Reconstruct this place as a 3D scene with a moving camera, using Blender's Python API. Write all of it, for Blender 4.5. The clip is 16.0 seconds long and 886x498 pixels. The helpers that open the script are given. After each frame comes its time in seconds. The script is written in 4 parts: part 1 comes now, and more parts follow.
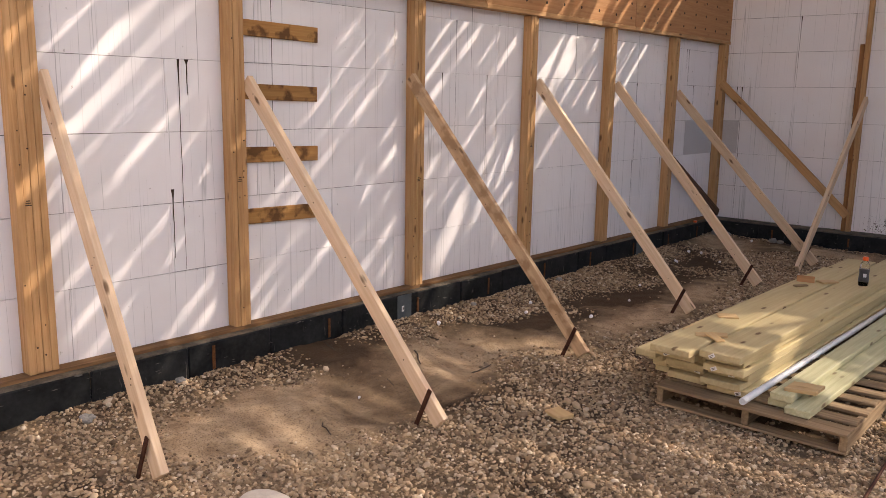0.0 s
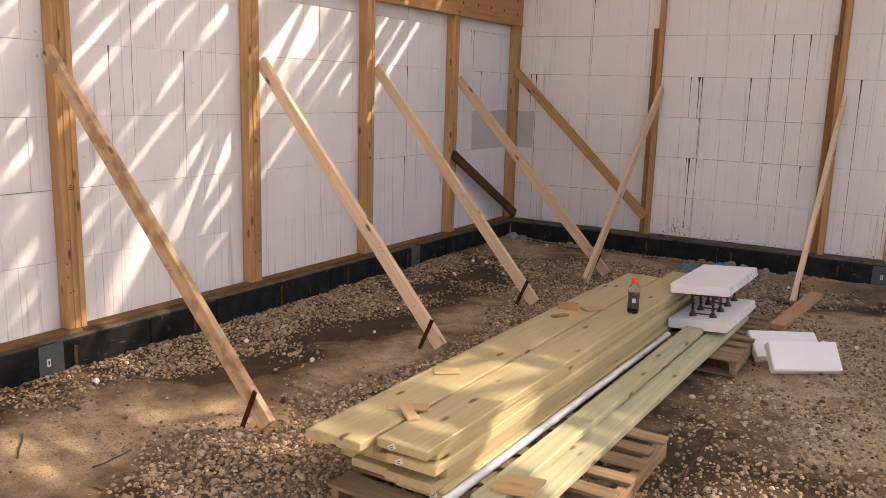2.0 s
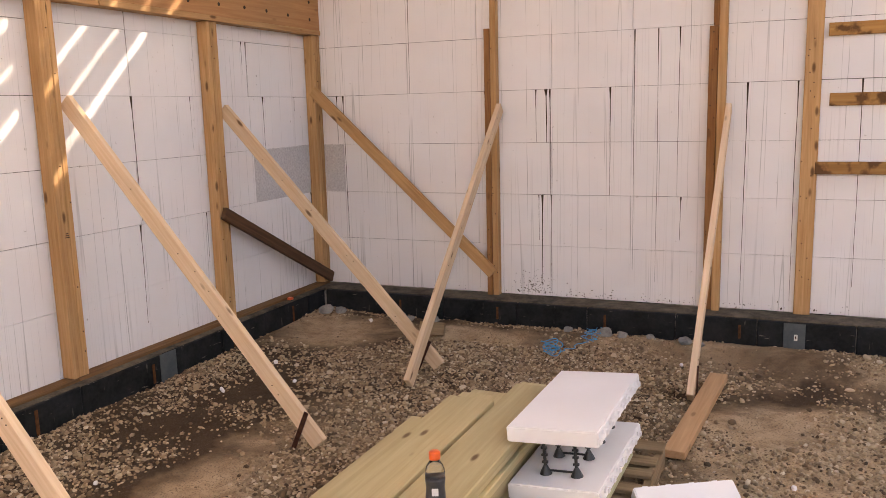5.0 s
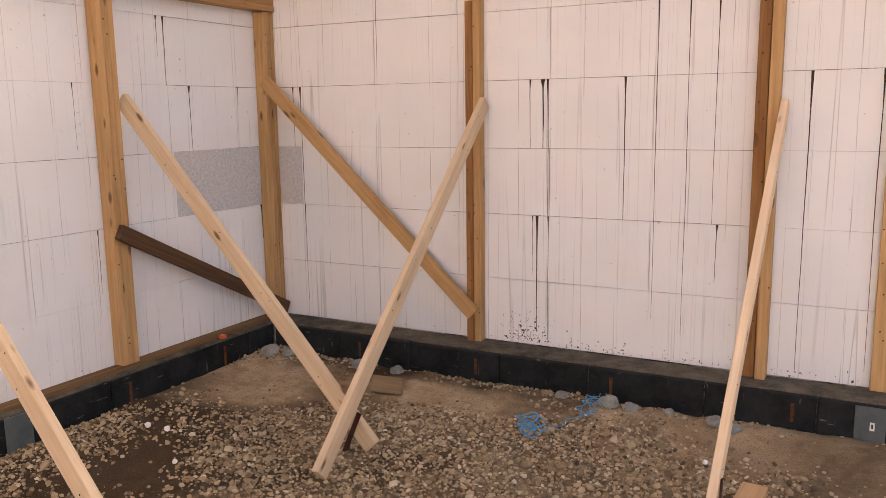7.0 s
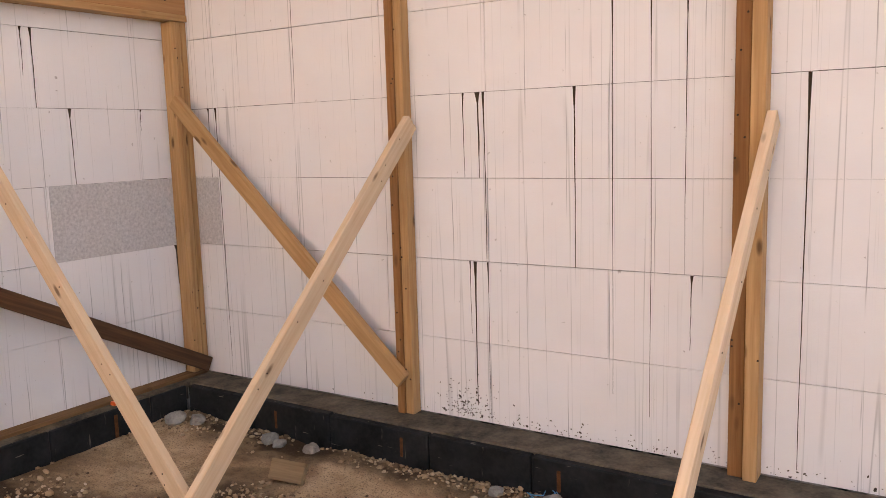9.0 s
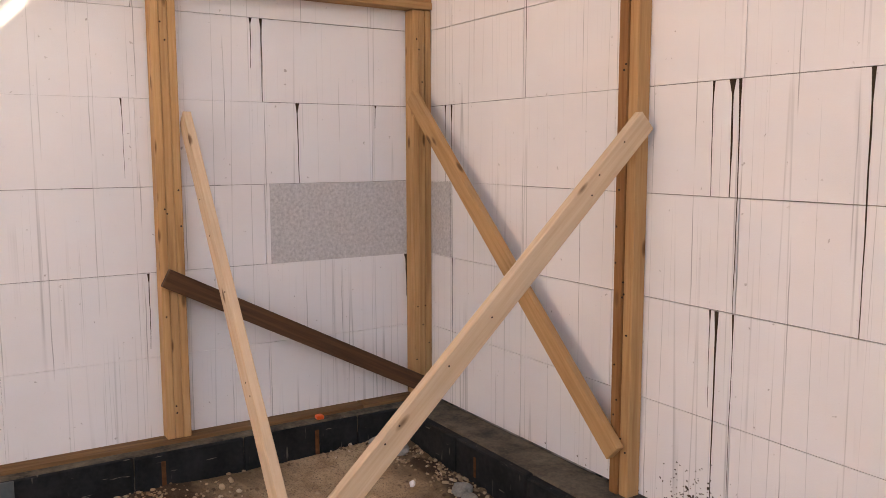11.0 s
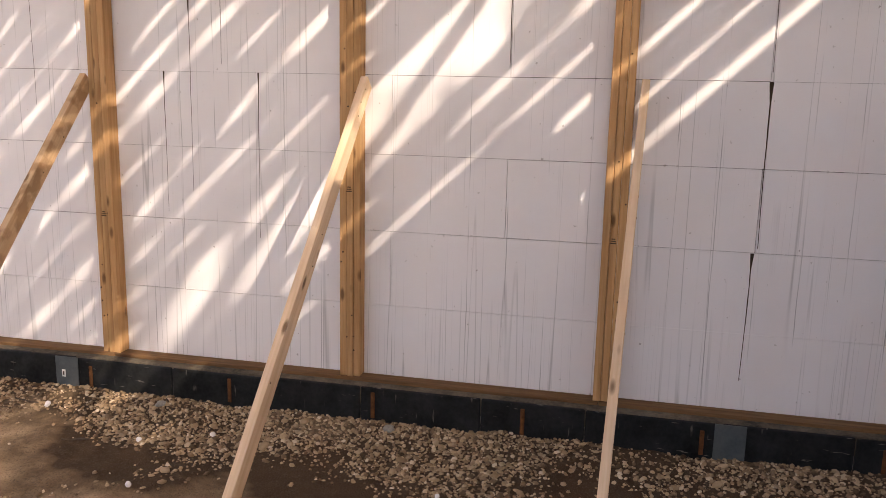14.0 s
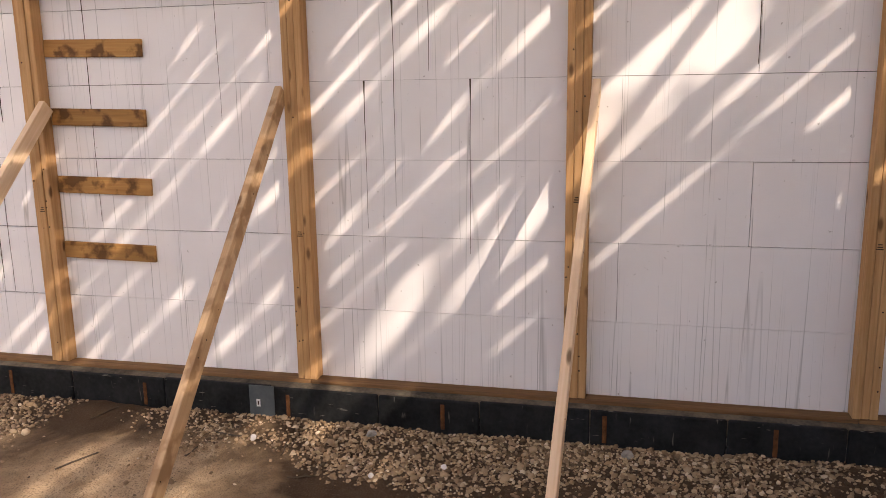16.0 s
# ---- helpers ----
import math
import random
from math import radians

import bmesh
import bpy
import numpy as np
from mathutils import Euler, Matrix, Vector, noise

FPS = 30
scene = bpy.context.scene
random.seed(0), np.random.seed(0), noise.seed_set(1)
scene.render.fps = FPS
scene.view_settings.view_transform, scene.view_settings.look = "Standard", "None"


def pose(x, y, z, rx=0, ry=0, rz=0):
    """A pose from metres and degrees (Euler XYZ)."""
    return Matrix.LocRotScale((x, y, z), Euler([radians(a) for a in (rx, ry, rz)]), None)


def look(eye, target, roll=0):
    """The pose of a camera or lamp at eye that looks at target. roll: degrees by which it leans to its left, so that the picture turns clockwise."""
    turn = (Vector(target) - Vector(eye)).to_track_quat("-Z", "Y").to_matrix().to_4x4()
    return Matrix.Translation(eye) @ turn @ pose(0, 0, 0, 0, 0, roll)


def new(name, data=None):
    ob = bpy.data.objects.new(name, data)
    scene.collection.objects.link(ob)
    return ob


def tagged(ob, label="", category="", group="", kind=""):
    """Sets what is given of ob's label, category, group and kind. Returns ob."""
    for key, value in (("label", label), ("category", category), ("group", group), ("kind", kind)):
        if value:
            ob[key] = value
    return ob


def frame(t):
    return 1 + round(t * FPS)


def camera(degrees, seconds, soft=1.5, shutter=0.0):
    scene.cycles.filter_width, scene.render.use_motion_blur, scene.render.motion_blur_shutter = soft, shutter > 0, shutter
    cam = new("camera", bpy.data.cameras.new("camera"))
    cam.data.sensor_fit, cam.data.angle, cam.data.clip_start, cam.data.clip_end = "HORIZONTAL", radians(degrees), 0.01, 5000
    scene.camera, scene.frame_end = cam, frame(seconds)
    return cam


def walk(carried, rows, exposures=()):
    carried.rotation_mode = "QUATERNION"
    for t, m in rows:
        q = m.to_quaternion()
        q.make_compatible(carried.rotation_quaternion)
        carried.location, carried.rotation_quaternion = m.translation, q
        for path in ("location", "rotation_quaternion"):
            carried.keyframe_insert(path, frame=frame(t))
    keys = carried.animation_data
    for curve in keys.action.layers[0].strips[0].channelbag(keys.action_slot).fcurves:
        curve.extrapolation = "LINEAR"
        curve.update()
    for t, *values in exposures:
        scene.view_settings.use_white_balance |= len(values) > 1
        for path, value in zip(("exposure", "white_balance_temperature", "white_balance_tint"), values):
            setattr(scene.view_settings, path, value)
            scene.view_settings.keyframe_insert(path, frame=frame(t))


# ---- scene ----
cam = camera(57.2, 16.0, soft=0.65)
PATH = [
    (0, (4.219, -10.108, 1.642), (2.932, -8.622, 1.275), 1.0),
    (0.5, (4.19, -9.721, 1.649), (2.953, -8.194, 1.276), 2.3),
    (1, (4.238, -9.281, 1.624), (3.051, -7.715, 1.251), 2.2),
    (1.5, (4.281, -8.842, 1.636), (3.177, -7.218, 1.253), 2.1),
    (2, (4.199, -8.424, 1.633), (3.19, -6.741, 1.248), 1.7),
    (2.5, (4.117, -8.031, 1.642), (3.196, -6.301, 1.244), 1.3),
    (3, (4.075, -7.618, 1.645), (3.227, -5.853, 1.241), 0.7),
    (3.5, (3.958, -7.284, 1.638), (3.152, -5.497, 1.241), 0.1),
    (4, (3.857, -6.896, 1.66), (3.071, -5.097, 1.279), -0.5),
    (4.5, (3.821, -6.497, 1.683), (3.048, -4.688, 1.319), -1.0),
    (5, (3.818, -6.161, 1.698), (3.044, -4.349, 1.359), -1.5),
    (5.2, (3.796, -6.003, 1.709), (3.02, -4.19, 1.378), -1.6),
    (7.5, (3.882, -4.292, 1.634), (2.918, -2.571, 1.307), -0.7),
    (8, (3.976, -4.021, 1.64), (2.984, -2.312, 1.332), -1.0),
    (8.2, (4.005, -3.902, 1.633), (3.0, -2.199, 1.337), -1.2),
    (10.3, (4.041, -2.657, 1.62), (2.673, -1.219, 1.37), -1.1),
    (10.5, (4.022, -2.57, 1.619), (2.571, -1.217, 1.368), -1.0),
    (11, (3.949, -2.347, 1.583), (2.266, -1.292, 1.345), -0.1),
    (11.5, (4.032, -2.113, 1.615), (2.168, -1.437, 1.356), 0.8),
    (12, (4.121, -2.016, 1.62), (2.16, -1.733, 1.351), 1.8),
    (12.5, (4.138, -2.191, 1.632), (2.162, -2.258, 1.334), 2.3),
    (13, (4.152, -2.494, 1.676), (2.197, -2.768, 1.356), 1.8),
    (13.5, (4.158, -2.651, 1.725), (2.226, -3.019, 1.363), 1.5),
    (14, (4.095, -2.784, 1.738), (2.177, -3.21, 1.364), 1.3),
    (14.5, (4.005, -3.055, 1.77), (2.098, -3.51, 1.374), 0.9),
    (15, (4.008, -3.357, 1.751), (2.111, -3.851, 1.355), 0.3),
    (15.5, (4.075, -3.629, 1.778), (2.176, -4.122, 1.39), -0.4),
    (16, (4.05, -3.889, 1.788), (2.144, -4.353, 1.398), -0.9),
]
walk(cam, [(t, look(eye, target, roll)) for t, eye, target, roll in PATH],
     [(t, e, k, 14) for t, e, k in ((0.0, 1.75, 7250), (1.5, 2.04, 7700), (3.0, 2.38, 7800), (4.0, 2.57, 8050), (5.0, 2.68, 8300), (7.5, 2.91, 8550), (8.2, 2.93, 8550), (10.5, 2.90, 8550),
                                    (11.5, 2.80, 8350), (12.5, 2.52, 7800), (13.5, 2.18, 7650), (16.0, 1.90, 7500))])

# ---- world, sun, exposure ----
SUN = Vector((1.0, 1.113, 1.074)).normalized()
world = bpy.data.worlds.new("sky")
scene.world = world
world.use_nodes = True
wn = world.node_tree.nodes
sky = wn.new("ShaderNodeTexSky")
sky.sky_type, sky.sun_disc = "NISHITA", False
sky.sun_elevation, sky.sun_rotation = math.asin(SUN.z), math.atan2(SUN.x, SUN.y)
sky.dust_density, sky.air_density = 3.0, 1.0
wn["Background"].inputs["Strength"].default_value = 0.15
world.node_tree.links.new(sky.outputs[0], wn["Background"].inputs["Color"])
sun = new("sun", bpy.data.lights.new("sun", "SUN"))
sun.data.energy, sun.data.angle, sun.data.color = 1.5, radians(0.5), (1.0, 0.93, 0.84)
sun.matrix_world = look(SUN * 40, (0, 0, 0))

# ---- materials ----
def shader(name, rough=0.7, metal=0.0):
    m = bpy.data.materials.new(name)
    m.use_nodes = True
    b = m.node_tree.nodes["Principled BSDF"]
    b.inputs["Roughness"].default_value, b.inputs["Metallic"].default_value = rough, metal
    b.inputs["Specular IOR Level"].default_value = 0.5 if rough < 0.5 else 0.15
    return m, m.node_tree.nodes, m.node_tree.links, b


def node(nodes, links, kind, inputs=None, operation="", use_clamp=False):
    n = nodes.new(kind)
    if operation:
        n.operation = operation
    if use_clamp:
        n.use_clamp = True
    for k, v in (inputs or {}).items():
        if isinstance(v, bpy.types.NodeSocket):
            links.new(v, n.inputs[k])
        else:
            n.inputs[k].default_value = v
    return n


def math_node(nodes, links, op, a, b=0.0, clamp=False):
    return node(nodes, links, "ShaderNodeMath", {0: a, 1: b}, operation=op, use_clamp=clamp).outputs[0]


def ramp(nodes, links, fac, stops):
    r = nodes.new("ShaderNodeValToRGB")
    links.new(fac, r.inputs[0])
    while len(r.color_ramp.elements) < len(stops):
        r.color_ramp.elements.new(0.5)
    for e, (p, c) in zip(r.color_ramp.elements, stops):
        e.position = p
        e.color = (*c, 1) if len(c) == 3 else c
    return r.outputs[0]


def mixc(nodes, links, fac, a, b, blend="MIX"):
    n = nodes.new("ShaderNodeMix")
    n.data_type, n.blend_type = "RGBA", blend
    for i, v in ((0, fac), (6, a), (7, b)):
        if isinstance(v, bpy.types.NodeSocket):
            links.new(v, n.inputs[i])
        else:
            n.inputs[i].default_value = (*v, 1) if isinstance(v, tuple) else v
    return n.outputs[2]


def bump(nodes, links, b, height, strength, distance):
    n = node(nodes, links, "ShaderNodeBump", {"Strength": strength, "Distance": distance, "Height": height})
    links.new(n.outputs[0], b.inputs["Normal"])


def wood(name, light, dark, knots=0.5, rough=0.65, stain=None, pick_over=0.35):
    """Sawn timber; the grain runs along the board's own x axis."""
    m, n, l, b = shader(name, rough)
    co = node(n, l, "ShaderNodeTexCoord").outputs["Object"]
    rnd = node(n, l, "ShaderNodeObjectInfo").outputs["Random"]
    off = node(n, l, "ShaderNodeCombineXYZ", {0: math_node(n, l, "MULTIPLY", rnd, 37.0), 1: math_node(n, l, "MULTIPLY", rnd, 11.0)}).outputs[0]
    p = node(n, l, "ShaderNodeVectorMath", {0: co, 1: off}, operation="ADD").outputs[0]
    ps = node(n, l, "ShaderNodeMapping", {"Vector": p, "Scale": (2.2, 45.0, 45.0)}).outputs[0]
    grain = node(n, l, "ShaderNodeTexNoise", {"Vector": ps, "Scale": 1.0, "Detail": 5.0, "Roughness": 0.6, "Distortion": 0.4}).outputs[0]
    pb = node(n, l, "ShaderNodeMapping", {"Vector": p, "Scale": (1.2, 7.0, 7.0)}).outputs[0]
    broad = node(n, l, "ShaderNodeTexNoise", {"Vector": pb, "Scale": 1.0, "Detail": 2.0}).outputs[0]
    pk = node(n, l, "ShaderNodeMapping", {"Vector": p, "Scale": (4.5, 13.0, 13.0)}).outputs[0]
    vor = node(n, l, "ShaderNodeTexVoronoi", {"Vector": pk, "Scale": 1.0, "Randomness": 1.0})
    kn = ramp(n, l, vor.outputs["Distance"], ((0.0, (1, 1, 1)), (0.10, (0.9, 0.9, 0.9)), (0.20, (0, 0, 0))))
    pick = math_node(n, l, "GREATER_THAN", node(n, l, "ShaderNodeSeparateColor", {0: vor.outputs["Color"]}).outputs[0], pick_over)
    kfac = math_node(n, l, "MULTIPLY", math_node(n, l, "MULTIPLY", kn, pick), knots)
    base = mixc(n, l, ramp(n, l, grain, ((0.32, (0, 0, 0)), (0.70, (1, 1, 1)))), dark, light)
    base = mixc(n, l, math_node(n, l, "MULTIPLY", broad, 0.5), base, tuple(0.75 * v for v in light))
    tone = ramp(n, l, rnd, ((0.0, (0.82, 0.80, 0.78)), (1.0, (1.08, 1.06, 1.04))))
    base = mixc(n, l, 1.0, base, tone, "MULTIPLY")
    base = mixc(n, l, kfac, base, (0.10, 0.045, 0.018))
    if stain:
        sf = node(n, l, "ShaderNodeTexNoise", {"Vector": p, "Scale": 9.0, "Detail": 4.0}).outputs[0]
        base = mixc(n, l, ramp(n, l, sf, ((0.50, (0, 0, 0)), (0.60, (0.9, 0.9, 0.9)))), base, stain)
    l.new(base, b.inputs["Base Color"])
    bump(n, l, b, grain, 0.35, 0.003)
    return m


STUD = wood("sawn_spruce_amber", (0.60, 0.37, 0.185), (0.37, 0.195, 0.082), 0.9)
STUD_RED = wood("sawn_fir_reddish", (0.40, 0.20, 0.085), (0.22, 0.09, 0.03), 0.6)
BRACE = wood("pale_spruce", (0.80, 0.62, 0.445), (0.63, 0.44, 0.28), 0.9)
PLY = wood("reddish_plywood", (0.50, 0.27, 0.13), (0.37, 0.18, 0.08), 0.35)
DARKWOOD = wood("dark_weathered_wood", (0.135, 0.068, 0.037), (0.05, 0.025, 0.014), 0.3)
CLEAT = wood("scorched_strip_wood", (0.50, 0.28, 0.10), (0.30, 0.14, 0.05), 0.5, stain=(0.10, 0.045, 0.018))
SILL = wood("dusty_sill_wood", (0.27, 0.15, 0.072), (0.10, 0.055, 0.028), 0.2, 0.8)
TREATED = wood("yellow_treated_pine", (0.60, 0.50, 0.29), (0.48, 0.385, 0.205), 0.9, pick_over=0.55)
GREENWOOD = wood("green_treated_pine", (0.52, 0.50, 0.33), (0.34, 0.335, 0.20), 0.8)
PALLET = wood("weathered_pallet_wood", (0.34, 0.245, 0.15), (0.15, 0.098, 0.055), 0.4, 0.85)
LOOSE = wood("tan_loose_plank", (0.62, 0.39, 0.22), (0.45, 0.26, 0.13), 0.5)
STAINED = wood("stained_spruce", (0.64, 0.45, 0.28), (0.44, 0.28, 0.155), 0.9, stain=(0.34, 0.205, 0.11))
SCRAP = wood("fresh_offcut_wood", (0.62, 0.45, 0.24), (0.48, 0.31, 0.15), 0.3)


def foam_material(name, marks):
    m, n, l, b = shader(name, 0.75)
    pos = node(n, l, "ShaderNodeNewGeometry").outputs["Position"]
    s = node(n, l, "ShaderNodeSeparateXYZ", {0: pos})
    c = math_node(n, l, "ADD", s.outputs[0], s.outputs[1])
    z = s.outputs[2]
    fine = node(n, l, "ShaderNodeTexVoronoi", {"Vector": pos, "Scale": 260.0}).outputs["Distance"]
    cloud = node(n, l, "ShaderNodeTexNoise", {"Vector": pos, "Scale": 2.3, "Detail": 4.0}).outputs[0]
    base = mixc(n, l, cloud, (0.84, 0.815, 0.82), (0.72, 0.69, 0.69))
    if marks:
        def lines(fc, fz, width, low, high, seed):
            v = node(n, l, "ShaderNodeCombineXYZ", {0: math_node(n, l, "MULTIPLY", c, fc), 1: math_node(n, l, "MULTIPLY", z, fz), 2: seed}).outputs[0]
            t = node(n, l, "ShaderNodeTexNoise", {"Vector": v, "Scale": 1.0, "Detail": 1.0, "Roughness": 0.35}).outputs[0]
            d = math_node(n, l, "ABSOLUTE", math_node(n, l, "SUBTRACT", t, 0.5))
            line = ramp(n, l, d, ((0.0, (1, 1, 1)), (width, (0.7, 0.7, 0.7)), (width * 2.2, (0, 0, 0))))
            vm = node(n, l, "ShaderNodeCombineXYZ", {0: math_node(n, l, "MULTIPLY", c, 3.1), 1: math_node(n, l, "MULTIPLY", z, 1.3), 2: seed + 5}).outputs[0]
            k = node(n, l, "ShaderNodeTexNoise", {"Vector": vm, "Scale": 1.0, "Detail": 3.0}).outputs[0]
            return math_node(n, l, "MULTIPLY", line, ramp(n, l, k, ((low, (0, 0, 0)), (high, (1, 1, 1)))))
        a = lines(22.0, 0.10, 0.005, 0.50, 0.64, 1.0)
        a2 = lines(9.0, 0.10, 0.0030, 0.40, 0.60, 8.0)
        wob = node(n, l, "ShaderNodeTexNoise", {"Vector": pos, "Scale": 4.0}).outputs[0]
        cw = math_node(n, l, "ADD", c, math_node(n, l, "MULTIPLY", wob, 0.012))
        saw = math_node(n, l, "ABSOLUTE", math_node(n, l, "SUBTRACT", math_node(n, l, "FRACT", math_node(n, l, "DIVIDE", cw, 0.2032)), 0.5))
        web = ramp(n, l, saw, ((0.0, (1, 1, 1)), (0.007, (0.8, 0.8, 0.8)), (0.014, (0, 0, 0))))
        vm = node(n, l, "ShaderNodeCombineXYZ", {0: math_node(n, l, "MULTIPLY", c, 4.0), 1: math_node(n, l, "MULTIPLY", z, 2.1), 2: 3.0}).outputs[0]
        wk = ramp(n, l, node(n, l, "ShaderNodeTexNoise", {"Vector": vm, "Scale": 1.0, "Detail": 2.0}).outputs[0], ((0.45, (0, 0, 0)), (0.62, (1, 1, 1))))
        web = math_node(n, l, "MULTIPLY", web, wk)
        base = mixc(n, l, math_node(n, l, "MULTIPLY", a, 0.28), base, (0.20, 0.19, 0.18))
        base = mixc(n, l, math_node(n, l, "MULTIPLY", a2, 0.42), base, (0.12, 0.11, 0.10))
        base = mixc(n, l, math_node(n, l, "MULTIPLY", web, 0.6), base, (0.16, 0.15, 0.14))
        # scuffs and splashed mud in small separate specks
        sp = node(n, l, "ShaderNodeTexNoise", {"Vector": pos, "Scale": 34.0, "Detail": 3.0}).outputs[0]
        base = mixc(n, l, ramp(n, l, sp, ((0.70, (0, 0, 0)), (0.76, (0.6, 0.6, 0.6)))), base, (0.25, 0.21, 0.18))
    l.new(base, b.inputs["Base Color"])
    bump(n, l, b, fine, 0.12, 0.002)
    return m


FOAM = foam_material("white_foam_wall", True)
FOAM_CLEAN = foam_material("clean_white_foam", False)


def mottled(name, a, b2, scale, rough=0.8, bump_h=0.003, metal=0.0, detail=6.0, low=0.35, high=0.65, space="Position"):
    m, n, l, b = shader(name, rough, metal)
    pos = node(n, l, "ShaderNodeNewGeometry").outputs["Position"]
    t = node(n, l, "ShaderNodeTexNoise", {"Vector": pos, "Scale": scale, "Detail": detail, "Roughness": 0.65}).outputs[0]
    t2 = node(n, l, "ShaderNodeTexNoise", {"Vector": pos, "Scale": scale * 9, "Detail": 4.0}).outputs[0]
    f = math_node(n, l, "ADD", math_node(n, l, "MULTIPLY", t, 0.75), math_node(n, l, "MULTIPLY", t2, 0.25))
    l.new(ramp(n, l, f, ((low, a), (high, b2))), b.inputs["Base Color"])
    bump(n, l, b, f, 0.5, bump_h)
    return m


CORE = mottled("dark_joint_filler", (0.012, 0.011, 0.010), (0.40, 0.37, 0.35), 2.6, low=0.42, high=0.60)
FOUND = mottled("black_waterproof_panel", (0.005, 0.0055, 0.006), (0.024, 0.025, 0.026), 5.0, 0.75)
fn_, fl_ = FOUND.node_tree.nodes, FOUND.node_tree.links
fp_ = node(fn_, fl_, "ShaderNodeNewGeometry").outputs["Position"]
fm_ = node(fn_, fl_, "ShaderNodeMapping", {"Vector": fp_, "Scale": (9.0, 9.0, 75.0)}).outputs[0]
fs_ = node(fn_, fl_, "ShaderNodeTexNoise", {"Vector": fm_, "Scale": 1.0, "Detail": 3.0}).outputs[0]
fv_ = node(fn_, fl_, "ShaderNodeTexNoise", {"Vector": node(fn_, fl_, "ShaderNodeMapping", {"Vector": fp_, "Scale": (40.0, 40.0, 7.0)}).outputs[0], "Scale": 1.0, "Detail": 3.0}).outputs[0]
fb_ = fn_["Principled BSDF"].inputs["Base Color"]
old_ = fb_.links[0].from_socket
sc_ = math_node(fn_, fl_, "MAXIMUM", ramp(fn_, fl_, fs_, ((0.70, (0, 0, 0)), (0.74, (0.6, 0.6, 0.6)))), ramp(fn_, fl_, fv_, ((0.68, (0, 0, 0)), (0.76, (0.45, 0.45, 0.45)))))
fl_.new(mixc(fn_, fl_, sc_, old_, (0.20, 0.19, 0.17)), fb_)
LEDGE = mottled("dusty_dark_ledge", (0.040, 0.035, 0.029), (0.17, 0.138, 0.10), 7.0, 0.85)
TAPE = mottled("grey_blue_tape", (0.065, 0.078, 0.085), (0.105, 0.12, 0.125), 6.0, 0.6)
RUST = mottled("rusty_tie", (0.06, 0.026, 0.011), (0.15, 0.062, 0.024), 30.0, 0.8)
STAKE = mottled("rusted_steel", (0.035, 0.014, 0.010), (0.10, 0.04, 0.024), 25.0, 0.6, metal=0.4)
GREYFOAM = mottled("sanded_grey_foam", (0.40, 0.385, 0.385), (0.64, 0.61, 0.61), 60.0, 0.9)
BLACK = mottled("black_plastic", (0.008, 0.008, 0.009), (0.02, 0.02, 0.022), 30.0, 0.4, 0.0005)
INK = mottled("dark_ink", (0.03, 0.02, 0.012), (0.06, 0.04, 0.025), 30.0, 0.8, 0.0005)
MUD = mottled("splashed_mud", (0.05, 0.04, 0.03), (0.12, 0.09, 0.07), 40.0, 0.9)
PIPE = mottled("white_pvc", (0.62, 0.62, 0.64), (0.76, 0.76, 0.77), 20.0, 0.35, 0.0003)
ORANGE = mottled("orange_plastic", (0.72, 0.09, 0.015), (0.85, 0.14, 0.03), 20.0, 0.35, 0.0003)
PAPER = mottled("white_paper_tag", (0.62, 0.60, 0.56), (0.80, 0.78, 0.74), 30.0, 0.7, 0.0003)
ROPE = mottled("blue_twine", (0.03, 0.20, 0.42), (0.10, 0.36, 0.60), 60.0, 0.7, 0.001)
PALESTONE = mottled("pale_cream_stone", (0.50, 0.43, 0.36), (0.64, 0.57, 0.49), 12.0, 0.85)
GREYSTONE = mottled("grey_stone", (0.16, 0.15, 0.14), (0.34, 0.32, 0.29), 14.0, 0.9)
LEAFM = mottled("green_leaf", (0.035, 0.075, 0.018), (0.08, 0.14, 0.03), 3.0, 0.6)
BARK = mottled("brown_bark", (0.05, 0.035, 0.025), (0.13, 0.10, 0.075), 12.0, 0.9, 0.01)
DRINK, dn, dl, db = shader("dark_drink", 0.15)
db.inputs["Base Color"].default_value = (0.012, 0.010, 0.016, 1)
LABEL = mottled("charcoal_label", (0.03, 0.03, 0.034), (0.06, 0.06, 0.065), 50.0, 0.45, 0.0002)
LABEL_MARK = mottled("pale_label_mark", (0.55, 0.55, 0.56), (0.66, 0.66, 0.66), 50.0, 0.5, 0.0002)
CLEAR, cn_, cl_, cb_ = shader("clear_plastic", 0.12)
cb_.inputs["Transmission Weight"].default_value = 1.0
cb_.inputs["Base Color"].default_value = (0.97, 0.97, 0.98, 1)
cb_.inputs["IOR"].default_value = 1.3

# soil: pale dry sand with darker damp ground
SOIL, n_, l_, b_ = shader("dry_and_damp_soil", 0.92)
pos_ = node(n_, l_, "ShaderNodeNewGeometry").outputs["Position"]
big_ = node(n_, l_, "ShaderNodeTexNoise", {"Vector": pos_, "Scale": 0.95, "Detail": 5.0, "Roughness": 0.6, "Distortion": 0.5}).outputs[0]
mid_ = node(n_, l_, "ShaderNodeTexNoise", {"Vector": pos_, "Scale": 7.0, "Detail": 6.0, "Roughness": 0.7}).outputs[0]
grit_ = node(n_, l_, "ShaderNodeTexNoise", {"Vector": pos_, "Scale": 110.0, "Detail": 4.0}).outputs[0]
sep_ = node(n_, l_, "ShaderNodeSeparateXYZ", {0: pos_})


